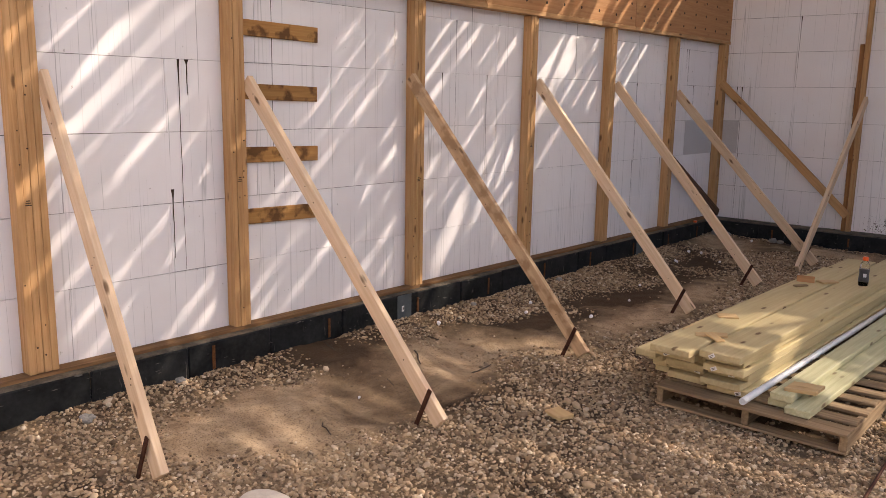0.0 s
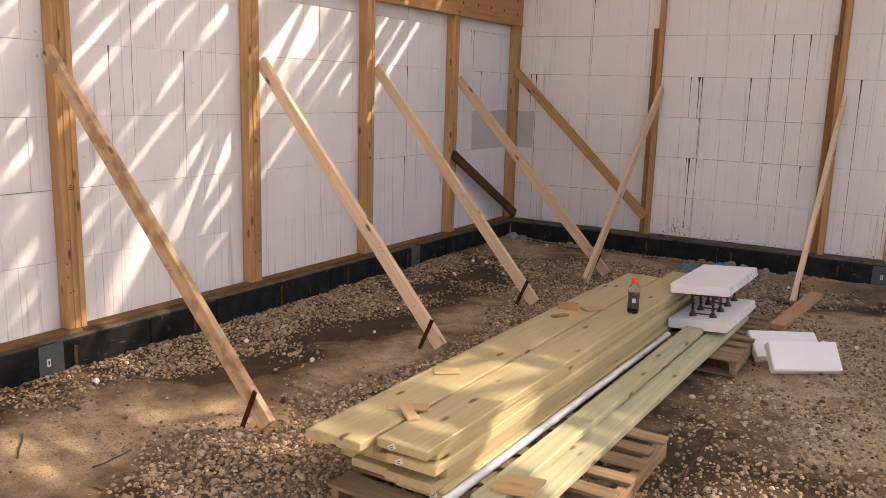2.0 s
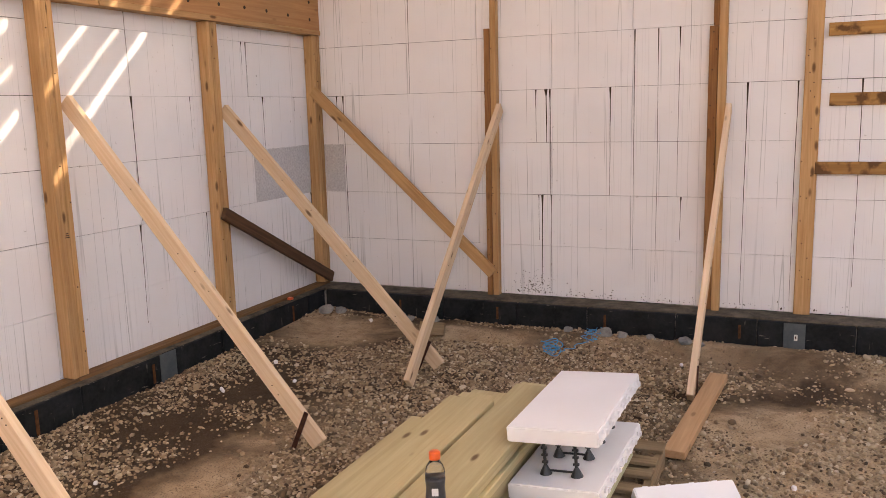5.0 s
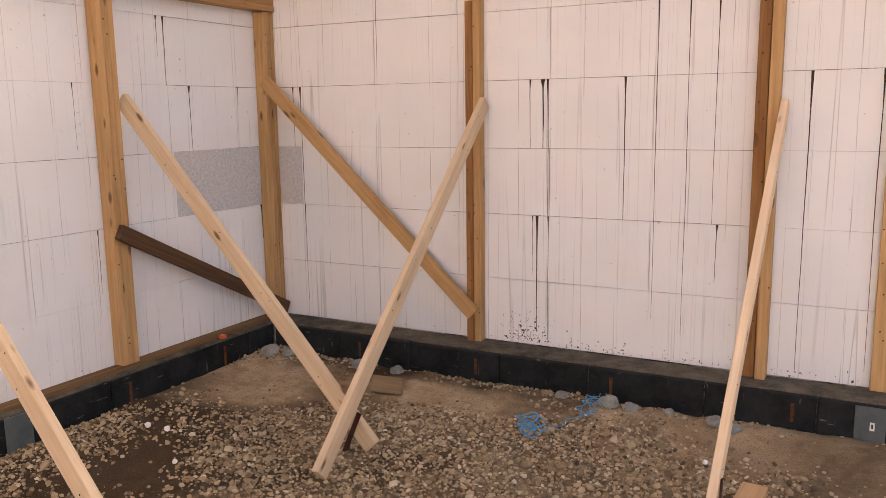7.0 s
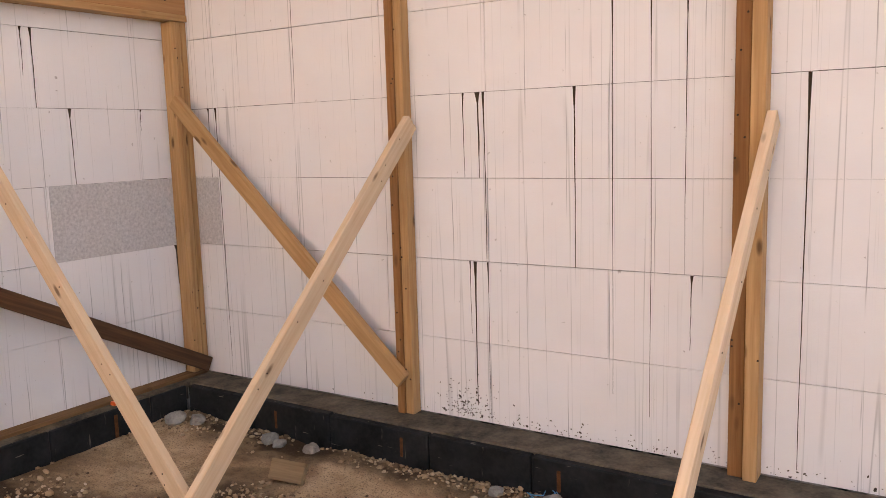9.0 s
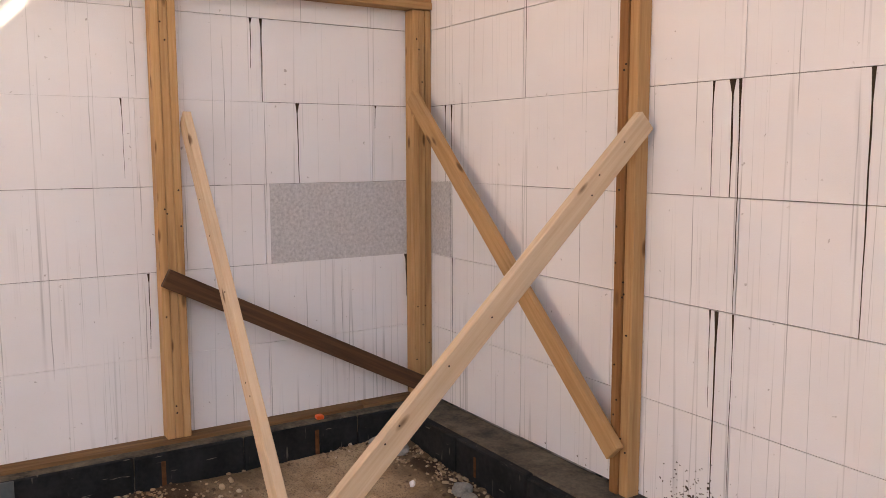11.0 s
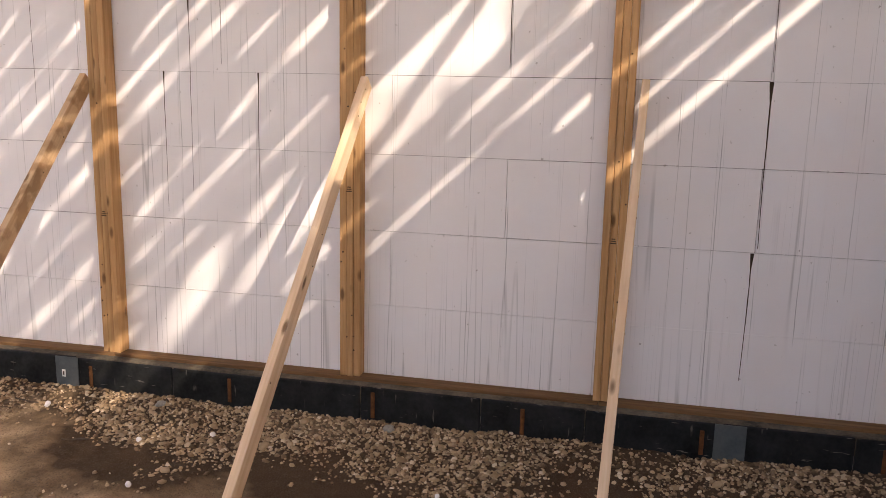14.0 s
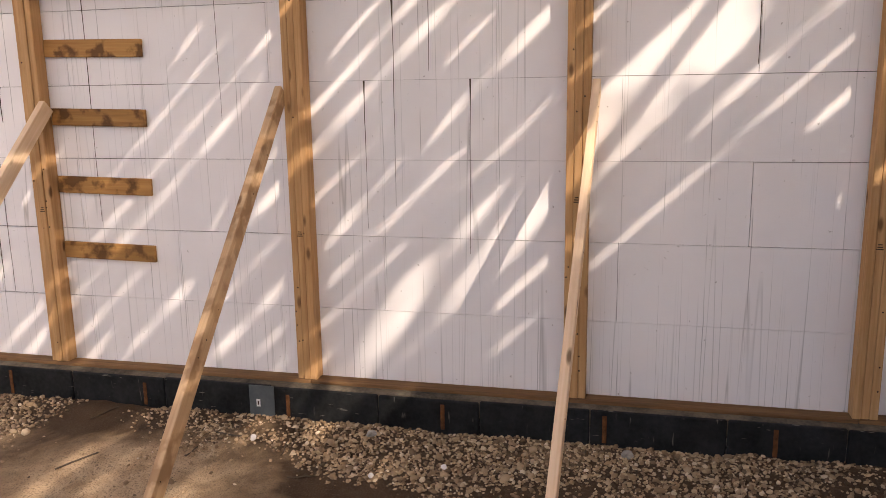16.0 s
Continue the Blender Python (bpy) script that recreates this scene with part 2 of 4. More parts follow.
def patch_(cx, cy, rx, ry, s):
    """A soft-edged stain on the ground: s above zero dries it, below wets it."""
    d = []
    for k, c, r in ((0, cx, rx), (1, cy, ry)):
        u = math_node(n_, l_, "DIVIDE", math_node(n_, l_, "SUBTRACT", sep_.outputs[k], c), r)
        d.append(math_node(n_, l_, "MULTIPLY", u, u))
    e = math_node(n_, l_, "POWER", 0.3679, math_node(n_, l_, "ADD", d[0], d[1]))
    return math_node(n_, l_, "MULTIPLY", e, s)


big_ = math_node(n_, l_, "ADD", big_, 0.03)
# soil paler eastward, added to bounce more sun onto the north wall
east_bounce_ = math_node(n_, l_, "MULTIPLY", math_node(n_, l_, "SUBTRACT", sep_.outputs[0], 3.6), 0.12, True)
big_ = math_node(n_, l_, "ADD", big_, math_node(n_, l_, "MINIMUM", east_bounce_, 0.22))
for spot_ in ((0.98, -7.7, 0.55, 0.75, 0.22), (1.05, -6.35, 0.50, 0.70, 0.21), (1.40, -4.25, 0.28, 0.85, 0.26), (1.30, -3.2, 0.28, 0.45, 0.20), (0.65, -5.75, 0.35, 0.28, 0.14),
              (0.70, -0.85, 0.45, 0.35, 0.24), (1.75, -0.62, 0.55, 0.22, 0.22), (3.8, -2.6, 0.7, 1.8, 0.20), (0.30, -6.7, 0.30, 0.9, -0.22), (0.85, -5.05, 0.35, 0.42, -0.26), (0.72, -4.0, 0.35, 0.7, -0.28),
              (0.62, -2.7, 0.40, 0.7, -0.28), (0.72, -1.8, 0.35, 0.35, -0.28), (1.2, -0.36, 0.6, 0.10, -0.2), (4.2, -1.2, 0.35, 0.25, -0.2)):
    big_ = math_node(n_, l_, "ADD", big_, patch_(*spot_))
big_ = math_node(n_, l_, "ADD", big_, math_node(n_, l_, "MULTIPLY", math_node(n_, l_, "SUBTRACT", mid_, 0.5), 0.16))
damp_ = ramp(n_, l_, big_, ((0.49, (1, 1, 1)), (0.55, (0, 0, 0))))
dry_ = mixc(n_, l_, ramp(n_, l_, mid_, ((0.35, (0, 0, 0)), (0.65, (1, 1, 1)))), (0.50, 0.365, 0.235), (0.29, 0.195, 0.115))
plain_ = mixc(n_, l_, ramp(n_, l_, mid_, ((0.35, (0, 0, 0)), (0.65, (1, 1, 1)))), (0.24, 0.165, 0.10), (0.12, 0.078, 0.045))
dry_ = mixc(n_, l_, ramp(n_, l_, big_, ((0.60, (0, 0, 0)), (0.70, (1, 1, 1)))), plain_, dry_)
soil_ = mixc(n_, l_, math_node(n_, l_, "MULTIPLY", damp_, 0.88), dry_, (0.050, 0.029, 0.016))
soil_ = mixc(n_, l_, ramp(n_, l_, grit_, ((0.30, (0.8, 0.8, 0.8)), (0.48, (0, 0, 0)))), soil_, (0.10, 0.07, 0.05))
l_.new(soil_, b_.inputs["Base Color"])
bump(n_, l_, b_, math_node(n_, l_, "ADD", mid_, math_node(n_, l_, "MULTIPLY", grit_, 0.4)), 0.8, 0.02)

# pebbles: every stone its own tint
PEBBLE, n_, l_, b_ = shader("river_gravel", 0.75)
isl_ = node(n_, l_, "ShaderNodeNewGeometry").outputs["Random Per Island"]
pt_ = ramp(n_, l_, isl_, ((0.0, (0.06, 0.037, 0.022)), (0.25, (0.32, 0.215, 0.13)), (0.5, (0.50, 0.365, 0.235)), (0.7, (0.17, 0.105, 0.062)), (0.93, (0.54, 0.41, 0.28)), (1.0, (0.66, 0.55, 0.42))))
pn_ = node(n_, l_, "ShaderNodeTexNoise", {"Vector": node(n_, l_, "ShaderNodeNewGeometry").outputs["Position"], "Scale": 90.0, "Detail": 3.0}).outputs[0]
l_.new(mixc(n_, l_, math_node(n_, l_, "MULTIPLY", pn_, 0.3), pt_, (0.20, 0.14, 0.09)), b_.inputs["Base Color"])

# ---- builders ----
def mesh_of(name, bm, material, smooth=False):
    me = bpy.data.meshes.new(name)
    bm.to_mesh(me)
    bm.free()
    me.materials.append(material)
    if smooth:
        for p in me.polygons:
            p.use_smooth = True
    return me


def place(ob, m, parent=None):
    ob.matrix_world = m
    if parent:
        ob.parent = parent
        ob.matrix_parent_inverse = parent.matrix_world.inverted()
        ob.matrix_basis = m
    return ob


def thing(name, m, label, category, group="", kind=""):
    """An empty at the base of a thing that holds its parts."""
    ob = new(name)
    ob.matrix_world = m
    ob.empty_display_size = 0.1
    return tagged(ob, label, category, group, kind)


def box_bm(sx, sy, sz, bevel=0.003, warp=0.0):
    bm = bmesh.new()
    bmesh.ops.create_cube(bm, size=1.0, matrix=Matrix.Diagonal((sx, sy, sz, 1)))
    if bevel:
        bmesh.ops.bevel(bm, geom=list(bm.edges), offset=bevel, segments=1, affect="EDGES", profile=0.6)
    return bm


def part(name, bm, material, parent, label="", m=None, smooth=False):
    ob = new(name, mesh_of(name, bm, material, smooth))
    place(ob, m if m is not None else parent.matrix_world.copy(), parent)
    if label:
        ob["label"] = label
    return ob


def along(a, b, side):
    """A pose at the middle of a-b: x along it, z as near as can be to side."""
    a, b = Vector(a), Vector(b)
    x = (b - a).normalized()
    y = Vector(side).cross(x).normalized()
    z = x.cross(y)
    m = Matrix((x, y, z)).transposed().to_4x4()
    m.translation = (a + b) / 2
    return m, (b - a).length


def board(name, a, b, width, thick, side, material, parent=None, label="", category="", group="", kind="", bevel=0.003):
    """A board from a to b (middle line); side is the way its broad face looks."""
    m, length = along(a, b, side)
    bm = box_bm(length, width, thick, bevel)
    ob = new(name, mesh_of(name, bm, material))
    place(ob, m, parent)
    return tagged(ob, label, category, group, kind)


def box(name, lo, hi, material, parent=None, label="", category="", group="", kind="", bevel=0.003):
    """A box between two corners, with the grain along its longest side."""
    lo, hi = Vector(lo), Vector(hi)
    d = hi - lo
    axis = max(range(3), key=lambda i: d[i])
    a, b = (lo + hi) / 2, (lo + hi) / 2
    a[axis], b[axis] = lo[axis], hi[axis]
    side = Vector((0, 0, 0))
    side[(axis + 2) % 3] = 1
    m, length = along(a, b, side)
    bm = box_bm(length, d[(axis + 1) % 3], d[(axis + 2) % 3], bevel)
    ob = new(name, mesh_of(name, bm, material))
    place(ob, m, parent)
    return tagged(ob, label, category, group, kind)


def cyl_bm(r, h, seg=16, r2=None):
    bm = bmesh.new()
    bmesh.ops.create_cone(bm, cap_ends=True, segments=seg, radius1=r, radius2=r if r2 is None else r2, depth=h)
    return bm


def lathe_bm(profile, seg=24):
    bm = bmesh.new()
    rings = []
    for r, z in profile:
        rings.append([bm.verts.new((r * math.cos(2 * math.pi * i / seg), r * math.sin(2 * math.pi * i / seg), z)) for i in range(seg)])
    for p, q in zip(rings, rings[1:]):
        for i in range(seg):
            bm.faces.new((p[i], p[(i + 1) % seg], q[(i + 1) % seg], q[i]))
    bm.faces.new(list(reversed(rings[0])))
    bm.faces.new(rings[-1])
    return bm


def nail_heads(parent, spots, r=0.0045, m=None):
    """Small dark nail heads and holes: spots of a place and the way they look."""
    bm = bmesh.new()
    for p, nrm in spots:
        q = Vector(nrm).to_track_quat("Z", "Y").to_matrix().to_4x4()
        q.translation = p
        bmesh.ops.create_cone(bm, cap_ends=True, segments=8, radius1=r, radius2=r * 0.8, depth=0.003, matrix=q)
    return tagged(part("nail_heads", bm, INK, parent, "dark nail heads", Matrix.Identity(4)), kind="stuff")


# ---- ground ----
COURSE, BASE, LONG = 0.4064, 0.2032, 1.2192
TOP = 4.10


def rise(x, y):
    h = 0.022 * noise.noise((x * 0.9, y * 0.9, 3.0)) + 0.020 * noise.noise((x * 3.1, y * 3.1, 7.0)) + 0.012 * noise.noise((x * 8.0, y * 8.0, 1.0)) + 0.006 * abs(noise.noise((x * 15.0, y * 15.0, 4.0)))
    h += 0.05 * math.exp(-((x - 0.95) ** 2 + (y + 7.6) ** 2) / 0.10) + 0.04 * math.exp(-((x - 0.75) ** 2 + (y + 6.6) ** 2) / 0.12)
    h += 0.035 * math.exp(-((x - 0.25) ** 2) / 0.03) + 0.035 * math.exp(-((y + 0.4) ** 2) / 0.03)
    return h - 0.012


def ground_mesh():
    xs = np.concatenate([np.arange(-300, -4, 60.0), np.arange(-4, 0, 1.0), np.arange(0, 5.0, 0.03), np.arange(5.0, 10.6, 0.4), np.arange(11, 301, 60.0)])
    ys = np.concatenate([np.arange(-300, -14, 60.0), np.arange(-14, -9.6, 0.4), np.arange(-9.6, 0.1, 0.03), np.arange(0.1, 4, 1.0), np.arange(4, 301, 60.0)])
    verts = []
    for y in ys:
        for x in xs:
            inside = -0.1 < x < 10.1 and -13.5 < y < 0.1
            verts.append((x, y, rise(x, y) if inside else -0.05))
    w = len(xs)
    faces = [(j * w + i, j * w + i + 1, (j + 1) * w + i + 1, (j + 1) * w + i) for j in range(len(ys) - 1) for i in range(w - 1)]
    me = bpy.data.meshes.new("ground")
    me.from_pydata(verts, [], faces)
    me.materials.append(SOIL)
    for p in me.polygons:
        p.use_smooth = True
    return me


ground = tagged(new("ground", ground_mesh()), "brown earth floor with dry sandy and damp dark patches", "ground", kind="structure")


def stones(x, y):
    """How thickly gravel covers the ground there, 0 to 1."""
    n1 = noise.noise((x * 1.1, y * 1.1, 20.0)) + 0.5 * noise.noise((x * 3.0, y * 3.0, 30.0))
    d = 0.62 + 0.9 * n1
    for cx, cy, rx, ry, s in ((0.98, -7.7, 0.45, 0.65, -1.1), (1.05, -6.6, 0.50, 0.60, -1.2), (1.40, -4.25, 0.24, 0.8, -1.3), (1.25, -3.3, 0.26, 0.5, -1.2), (0.70, -5.75, 0.40, 0.30, -1.0), (0.95, -5.2, 0.25, 0.6, -1.0),
                              (0.75, -0.85, 0.50, 0.38, -1.3), (1.75, -0.58, 0.7, 0.20, -1.1), (0.75, -1.9, 0.35, 0.5, -0.6), (0.62, -2.8, 0.30, 0.5, -0.5), (3.8, -2.0, 0.5, 1.2, -0.55), (3.75, -4.2, 0.3, 1.0, -0.3),
                              (0.40, -4.3, 0.28, 1.2, 0.9), (0.38, -8.1, 0.25, 0.7, 0.8), (0.40, -2.2, 0.14, 0.9, 0.4), (1.95, -5.6, 0.35, 2.2, 0.8), (1.65, -8.6, 0.55, 0.9, 1.0), (2.2, -7.2, 0.8, 1.2, 0.9),
                              (2.0, -1.5, 0.9, 0.6, 1.0), (1.30, -1.5, 0.35, 0.4, 0.9), (2.7, -0.95, 0.8, 0.30, 0.8), (1.9, -2.9, 0.30, 1.0, 0.9), (3.5, -5.4, 0.5, 0.9, 0.4)):
        d += s * math.exp(-(((x - cx) / rx) ** 2 + ((y - cy) / ry) ** 2))
    return max(0.0, min(1.0, d))


def gravel():
    src = bmesh.new()
    bmesh.ops.create_icosphere(src, subdivisions=1, radius=1.0)
    src.verts.ensure_lookup_table()
    ball = np.array([v.co[:] for v in src.verts])
    tri = np.array([[v.index for v in f.verts] for f in src.faces])
    src.free()
    rng = np.random.default_rng(5)
    spots = []
    for x, y, u, w in zip(rng.uniform(0.16, 4.6, 190000), rng.uniform(-9.2, -0.24, 190000), rng.random(190000), rng.random(190000)):
        if y < -7.2 and x > 2.6 + 0.75 * (y + 9.2):
            continue
        if 2.42 < x < 3.22 and -5.95 < y < -2.5 and w < 0.85:
            continue
        d = stones(x, y)
        if u < 0.006 + 0.994 * d ** 1.7:
            spots.append((x, y, rise(x, y)))
    p = np.array(spots)
    n = len(p)
    r = np.minimum(0.026, rng.lognormal(-4.84, 0.36, n))
    sc = np.stack([r * rng.uniform(0.9, 1.4, n), r * rng.uniform(0.75, 1.05, n), r * rng.uniform(0.5, 0.85, n)], 1)
    v = ball[None] * rng.uniform(0.84, 1.12, (n, len(ball), 1)) * sc[:, None]
    for a, b, lim in ((1, 2, 0.6), (0, 2, 0.6), (0, 1, 3.14159)):
        t = rng.uniform(-lim, lim, n)[:, None]
        va, vb = v[..., a].copy(), v[..., b].copy()
        v[..., a], v[..., b] = va * np.cos(t) - vb * np.sin(t), va * np.sin(t) + vb * np.cos(t)
    p[:, 2] += sc[:, 2] * rng.uniform(-0.15, 0.75, n)
    v = (v + p[:, None]).reshape(-1, 3)
    f = (tri[None] + (np.arange(n) * len(ball))[:, None, None]).reshape(-1, 3)
    me = bpy.data.meshes.new("gravel")
    me.vertices.add(len(v))
    me.vertices.foreach_set("co", v.astype(np.float32).ravel())
    me.loops.add(f.size)
    me.loops.foreach_set("vertex_index", f.astype(np.int32).ravel())
    me.polygons.add(len(f))
    me.polygons.foreach_set("loop_start", np.arange(0, f.size, 3, dtype=np.int32))
    me.polygons.foreach_set("use_smooth", np.ones(len(f), dtype=bool))
    me.update(calc_edges=True)
    me.materials.append(PEBBLE)
    return me


tagged(new("gravel", gravel()), "rounded grey-brown river gravel strewn over the earth", "gravel", kind="stuff")

# ---- walls of stacked foam blocks ----
ROWS_UP = int((TOP - BASE) / COURSE) + 1
wall_west = box("wall_west", (-0.30, -13.3, -0.3), (-0.012, 0.30, TOP), CORE, label="white foam block wall with dark joints and drip stains", category="wall", kind="structure", bevel=0)
wall_north = box("wall_north", (-0.011, 0.012, -0.3), (10.3, 0.30, TOP), CORE, label="white foam block wall with dark joints and pinkish shade", category="wall", kind="structure", bevel=0)
wall_east = box("wall_east", (10.0, -13.3, -0.3), (10.3, 0.011, TOP), FOAM, label="plain white foam block wall", category="wall", kind="structure", bevel=0)
wall_south = box("wall_south", (-0.011, -13.6, -0.3), (10.3, -13.301, TOP), FOAM, label="plain white foam block wall", category="wall", kind="structure", bevel=0)

# above the view; added height that keeps sun off the lower west wall
shade_gable = box("shade_gable", (2.95, 0.012, TOP + 0.001), (10.3, 0.30, 4.74), FOAM, label="unseen raised white foam course, added to shade the lower west wall", category="wall", kind="structure", bevel=0)

# ---- foundation ----
found_w = box("foundation_west", (-0.30, -13.3, -0.35), (0.150, 0.0, 0.170), CORE, label="black waterproofed foundation strip", category="foundation", kind="structure", bevel=0)
found_n = box("foundation_north", (0.151, -0.235, -0.35), (10.0, 0.0, 0.170), CORE, label="black waterproofed foundation strip", category="foundation", kind="structure", bevel=0)
rng = random.Random(11)


def foundation_panels():
    y = -13.2
    while y < -0.26:
        w = min(rng.uniform(0.50, 0.66), -0.255 - y)
        lift = rng.uniform(-0.006, 0.004)
        box("panel", (0.06, y + 0.003, -0.12), (0.172 + rng.uniform(-0.004, 0.005), y + w - 0.003, 0.195 + lift), FOUND, found_w, bevel=0.006)
        y += w
    x = 0.185
    while x < 9.9:
        w = min(rng.uniform(0.52, 0.68), 9.95 - x)
        lift = rng.uniform(-0.006, 0.004)
        box("panel", (x + 0.003, -0.258 + rng.uniform(-0.004, 0.004), -0.12), (x + w - 0.003, -0.12, 0.192 + lift), FOUND, found_n, bevel=0.006)
        x += w


foundation_panels()
# dusty ledge between the panels and the wall
box("ledge_west", (-0.005, -13.25, 0.1), (0.158, -0.001, 0.2005), LEDGE, found_w, "dusty grey-brown ledge", bevel=0.004)
box("ledge_north", (0.136, -0.215, 0.1), (9.95, -0.001, 0.199), LEDGE, found_n, "dusty grey-brown ledge", bevel=0.004)
for y in (-2.21, -5.87):
    t = thing("tape_patch", pose(0.18, y, 0.0), "grey-blue tape patch stuck over a foundation joint", "tape", "foundation tape patches")
    part("tape", box_bm(0.006, 0.148, 0.21, 0.002), TAPE, t, m=pose(0.180, y, 0.095))
    if y < -4:
        part("tag", box_bm(0.003, 0.022, 0.042, 0.0), PAPER, t, "small white tag", pose(0.1845, y - 0.02, 0.10))
        part("tag_mark", box_bm(0.003, 0.008, 0.022, 0.0), INK, t, "", pose(0.1855, y - 0.02, 0.10))
t = thing("tape_patch", pose(3.905, -0.265, 0.0), "grey-blue tape patch stuck over a foundation joint", "tape", "foundation tape patches")
part("tape", box_bm(0.140, 0.006, 0.19, 0.002), TAPE, t, m=pose(3.905, -0.265, 0.093))
part("tag", box_bm(0.022, 0.003, 0.042, 0.0), PAPER, t, "small white tag", pose(3.915, -0.2695, 0.09))
part("tag_mark", box_bm(0.008, 0.003, 0.022, 0.0), INK, t, "", pose(3.915, -0.2705, 0.09))
for y in (-0.75, -1.52, -2.34, -3.22, -4.02, -4.85, -5.72, -6.6, -7.5):
    tagged(box("rusty_tie", (0.172, y - 0.010, 0.03), (0.179, y + 0.012, 0.165 + 0.01 * math.sin(9 * y)), RUST, bevel=0.003), "rusty brown form tie end on the foundation", "form tie", "form ties")
for x in (0.9, 1.75, 2.6, 3.55):
    tagged(box("rusty_tie", (x - 0.009, -0.264, 0.05), (x + 0.009, -0.257, 0.15), RUST, bevel=0.003), "rusty brown form tie end on the foundation", "form tie", "form ties")
# sill strips under the posts
y = -13.2
while y < -0.05:
    w = min(rng.uniform(2.2, 3.0), -0.02 - y)
    board("sill_strip", (0.052, y, 0.209), (0.052, y + w - 0.004, 0.209), 0.094, 0.020, (0, 0, 1), SILL, None, "thin dusty brown wooden sill strip on the ledge", "sill", "sill strips")
    y += w

# ---- posts ----
def nails_on(rnd, lo, hi, n, fixed, axis):
    out = []
    for _ in range(n):
        u, z = rnd.uniform(lo, hi), rnd.uniform(0.3, 2.25)
        out.append(((fixed + 0.0005, u, z), (1, 0, 0)) if axis == "x" else ((u, fixed - 0.0005, z), (0, -1, 0)))
    return out


for i, y0 in enumerate((-11.2, -9.86, -8.51, -7.275, -5.69, -4.236, -2.876, -1.475, -0.116)):
    t = thing("post", pose(0.045, y0 + 0.057, 0.22), "amber spruce post of three studs against the foam wall", "post", "west wall posts")
    r2 = random.Random(40 + i)
    for k in range(4 if i == 2 else 3):
        d = 0.089 + r2.uniform(-0.006, 0.004)
        box("stud", (0.003, y0 + 0.038 * k + 0.0006, 0.2205), (d, y0 + 0.038 * (k + 1) - 0.0006, 2.338), STUD, t, bevel=0.003)
    nail_heads(t, nails_on(r2, y0 + 0.008, y0 + 0.106, 9, 0.089, "x"))
    st = r2.uniform(1.0, 1.25)
    if i in (2, 3, 4, 5, 6):
        for k in range(3):
            part("stamp_mark", box_bm(0.001, 0.030 - 0.006 * k, 0.005, 0), INK, t, "printed grade stamp", pose(0.0915, y0 + 0.055, st + 0.011 * k))

t = thing("post", pose(1.65, -0.045, 0.2), "reddish fir post of paired studs against the foam wall", "post", "north wall posts")
box("stud", (1.652, -0.070, 0.2), (1.700, -0.003, 4.05), STUD, t)
box("stud", (1.606, -0.080, 0.2), (1.6505, -0.003, 2.30), STUD_RED, t)
nail_heads(t, nails_on(random.Random(7), 1.612, 1.695, 16, -0.0805, "y"))
t = thing("post", pose(3.34, -0.045, 0.2), "reddish fir post of paired studs against the foam wall", "post", "north wall posts")
box("stud", (3.275, -0.075, 0.2), (3.335, -0.003, 2.22), STUD_RED, t)
box("stud", (3.30, -0.073, 2.222), (3.338, -0.003, 4.05), STUD_RED, t)
box("stud", (3.340, -0.100, 0.2), (3.395, -0.003, 4.05), STUD, t)
nail_heads(t, nails_on(random.Random(8), 3.28, 3.39, 14, -0.1005, "y"))
t = thing("post", pose(3.945, -0.02, 0.2), "amber flat stud against the foam wall", "post", "north wall posts")
box("stud", (3.893, -0.041, 0.2), (4.000, -0.003, 2.45), STUD, t)
nail_heads(t, nails_on(random.Random(9), 3.90, 3.99, 18, -0.041, "y"))
for x in (5.2, 6.6, 8.0):
    t = thing("post", pose(x, -0.045, 0.2), "amber spruce post against the foam wall", "post", "north wall posts")
    box("stud", (x, -0.089, 0.2), (x + 0.038, -0.003, 4.05), STUD, t)
    box("stud", (x + 0.039, -0.089, 0.2), (x + 0.077, -0.003, 4.05), STUD, t)

# ---- ledger beam on the posts ----
t = thing("ledger_beam", pose(0.05, -5, 2.34), "reddish plywood ledger beam along the wall on the posts", "beam")
for a, b in ((-12.2, -9.76), (-9.755, -7.32), (-7.315, -4.88), (-4.875, -2.44), (-2.435, -0.003)):
    box("plywood", (0.003, a, 2.380), (0.098, b, 2.99), PLY, t, bevel=0.002)
    board("bottom_plate", (0.0545, a, 2.3595), (0.0545, b, 2.3595), 0.103, 0.038, (0, 0, 1), STUD, t)
spots = [((0.0985, -0.15 - 0.3 * k + 0.02 * math.sin(k * 5), z + 0.012 * math.sin(7 * k)), (1, 0, 0)) for k in range(26) for z in (2.46, 2.60, 2.74, 2.9)]
nail_heads(t, spots, 0.015)

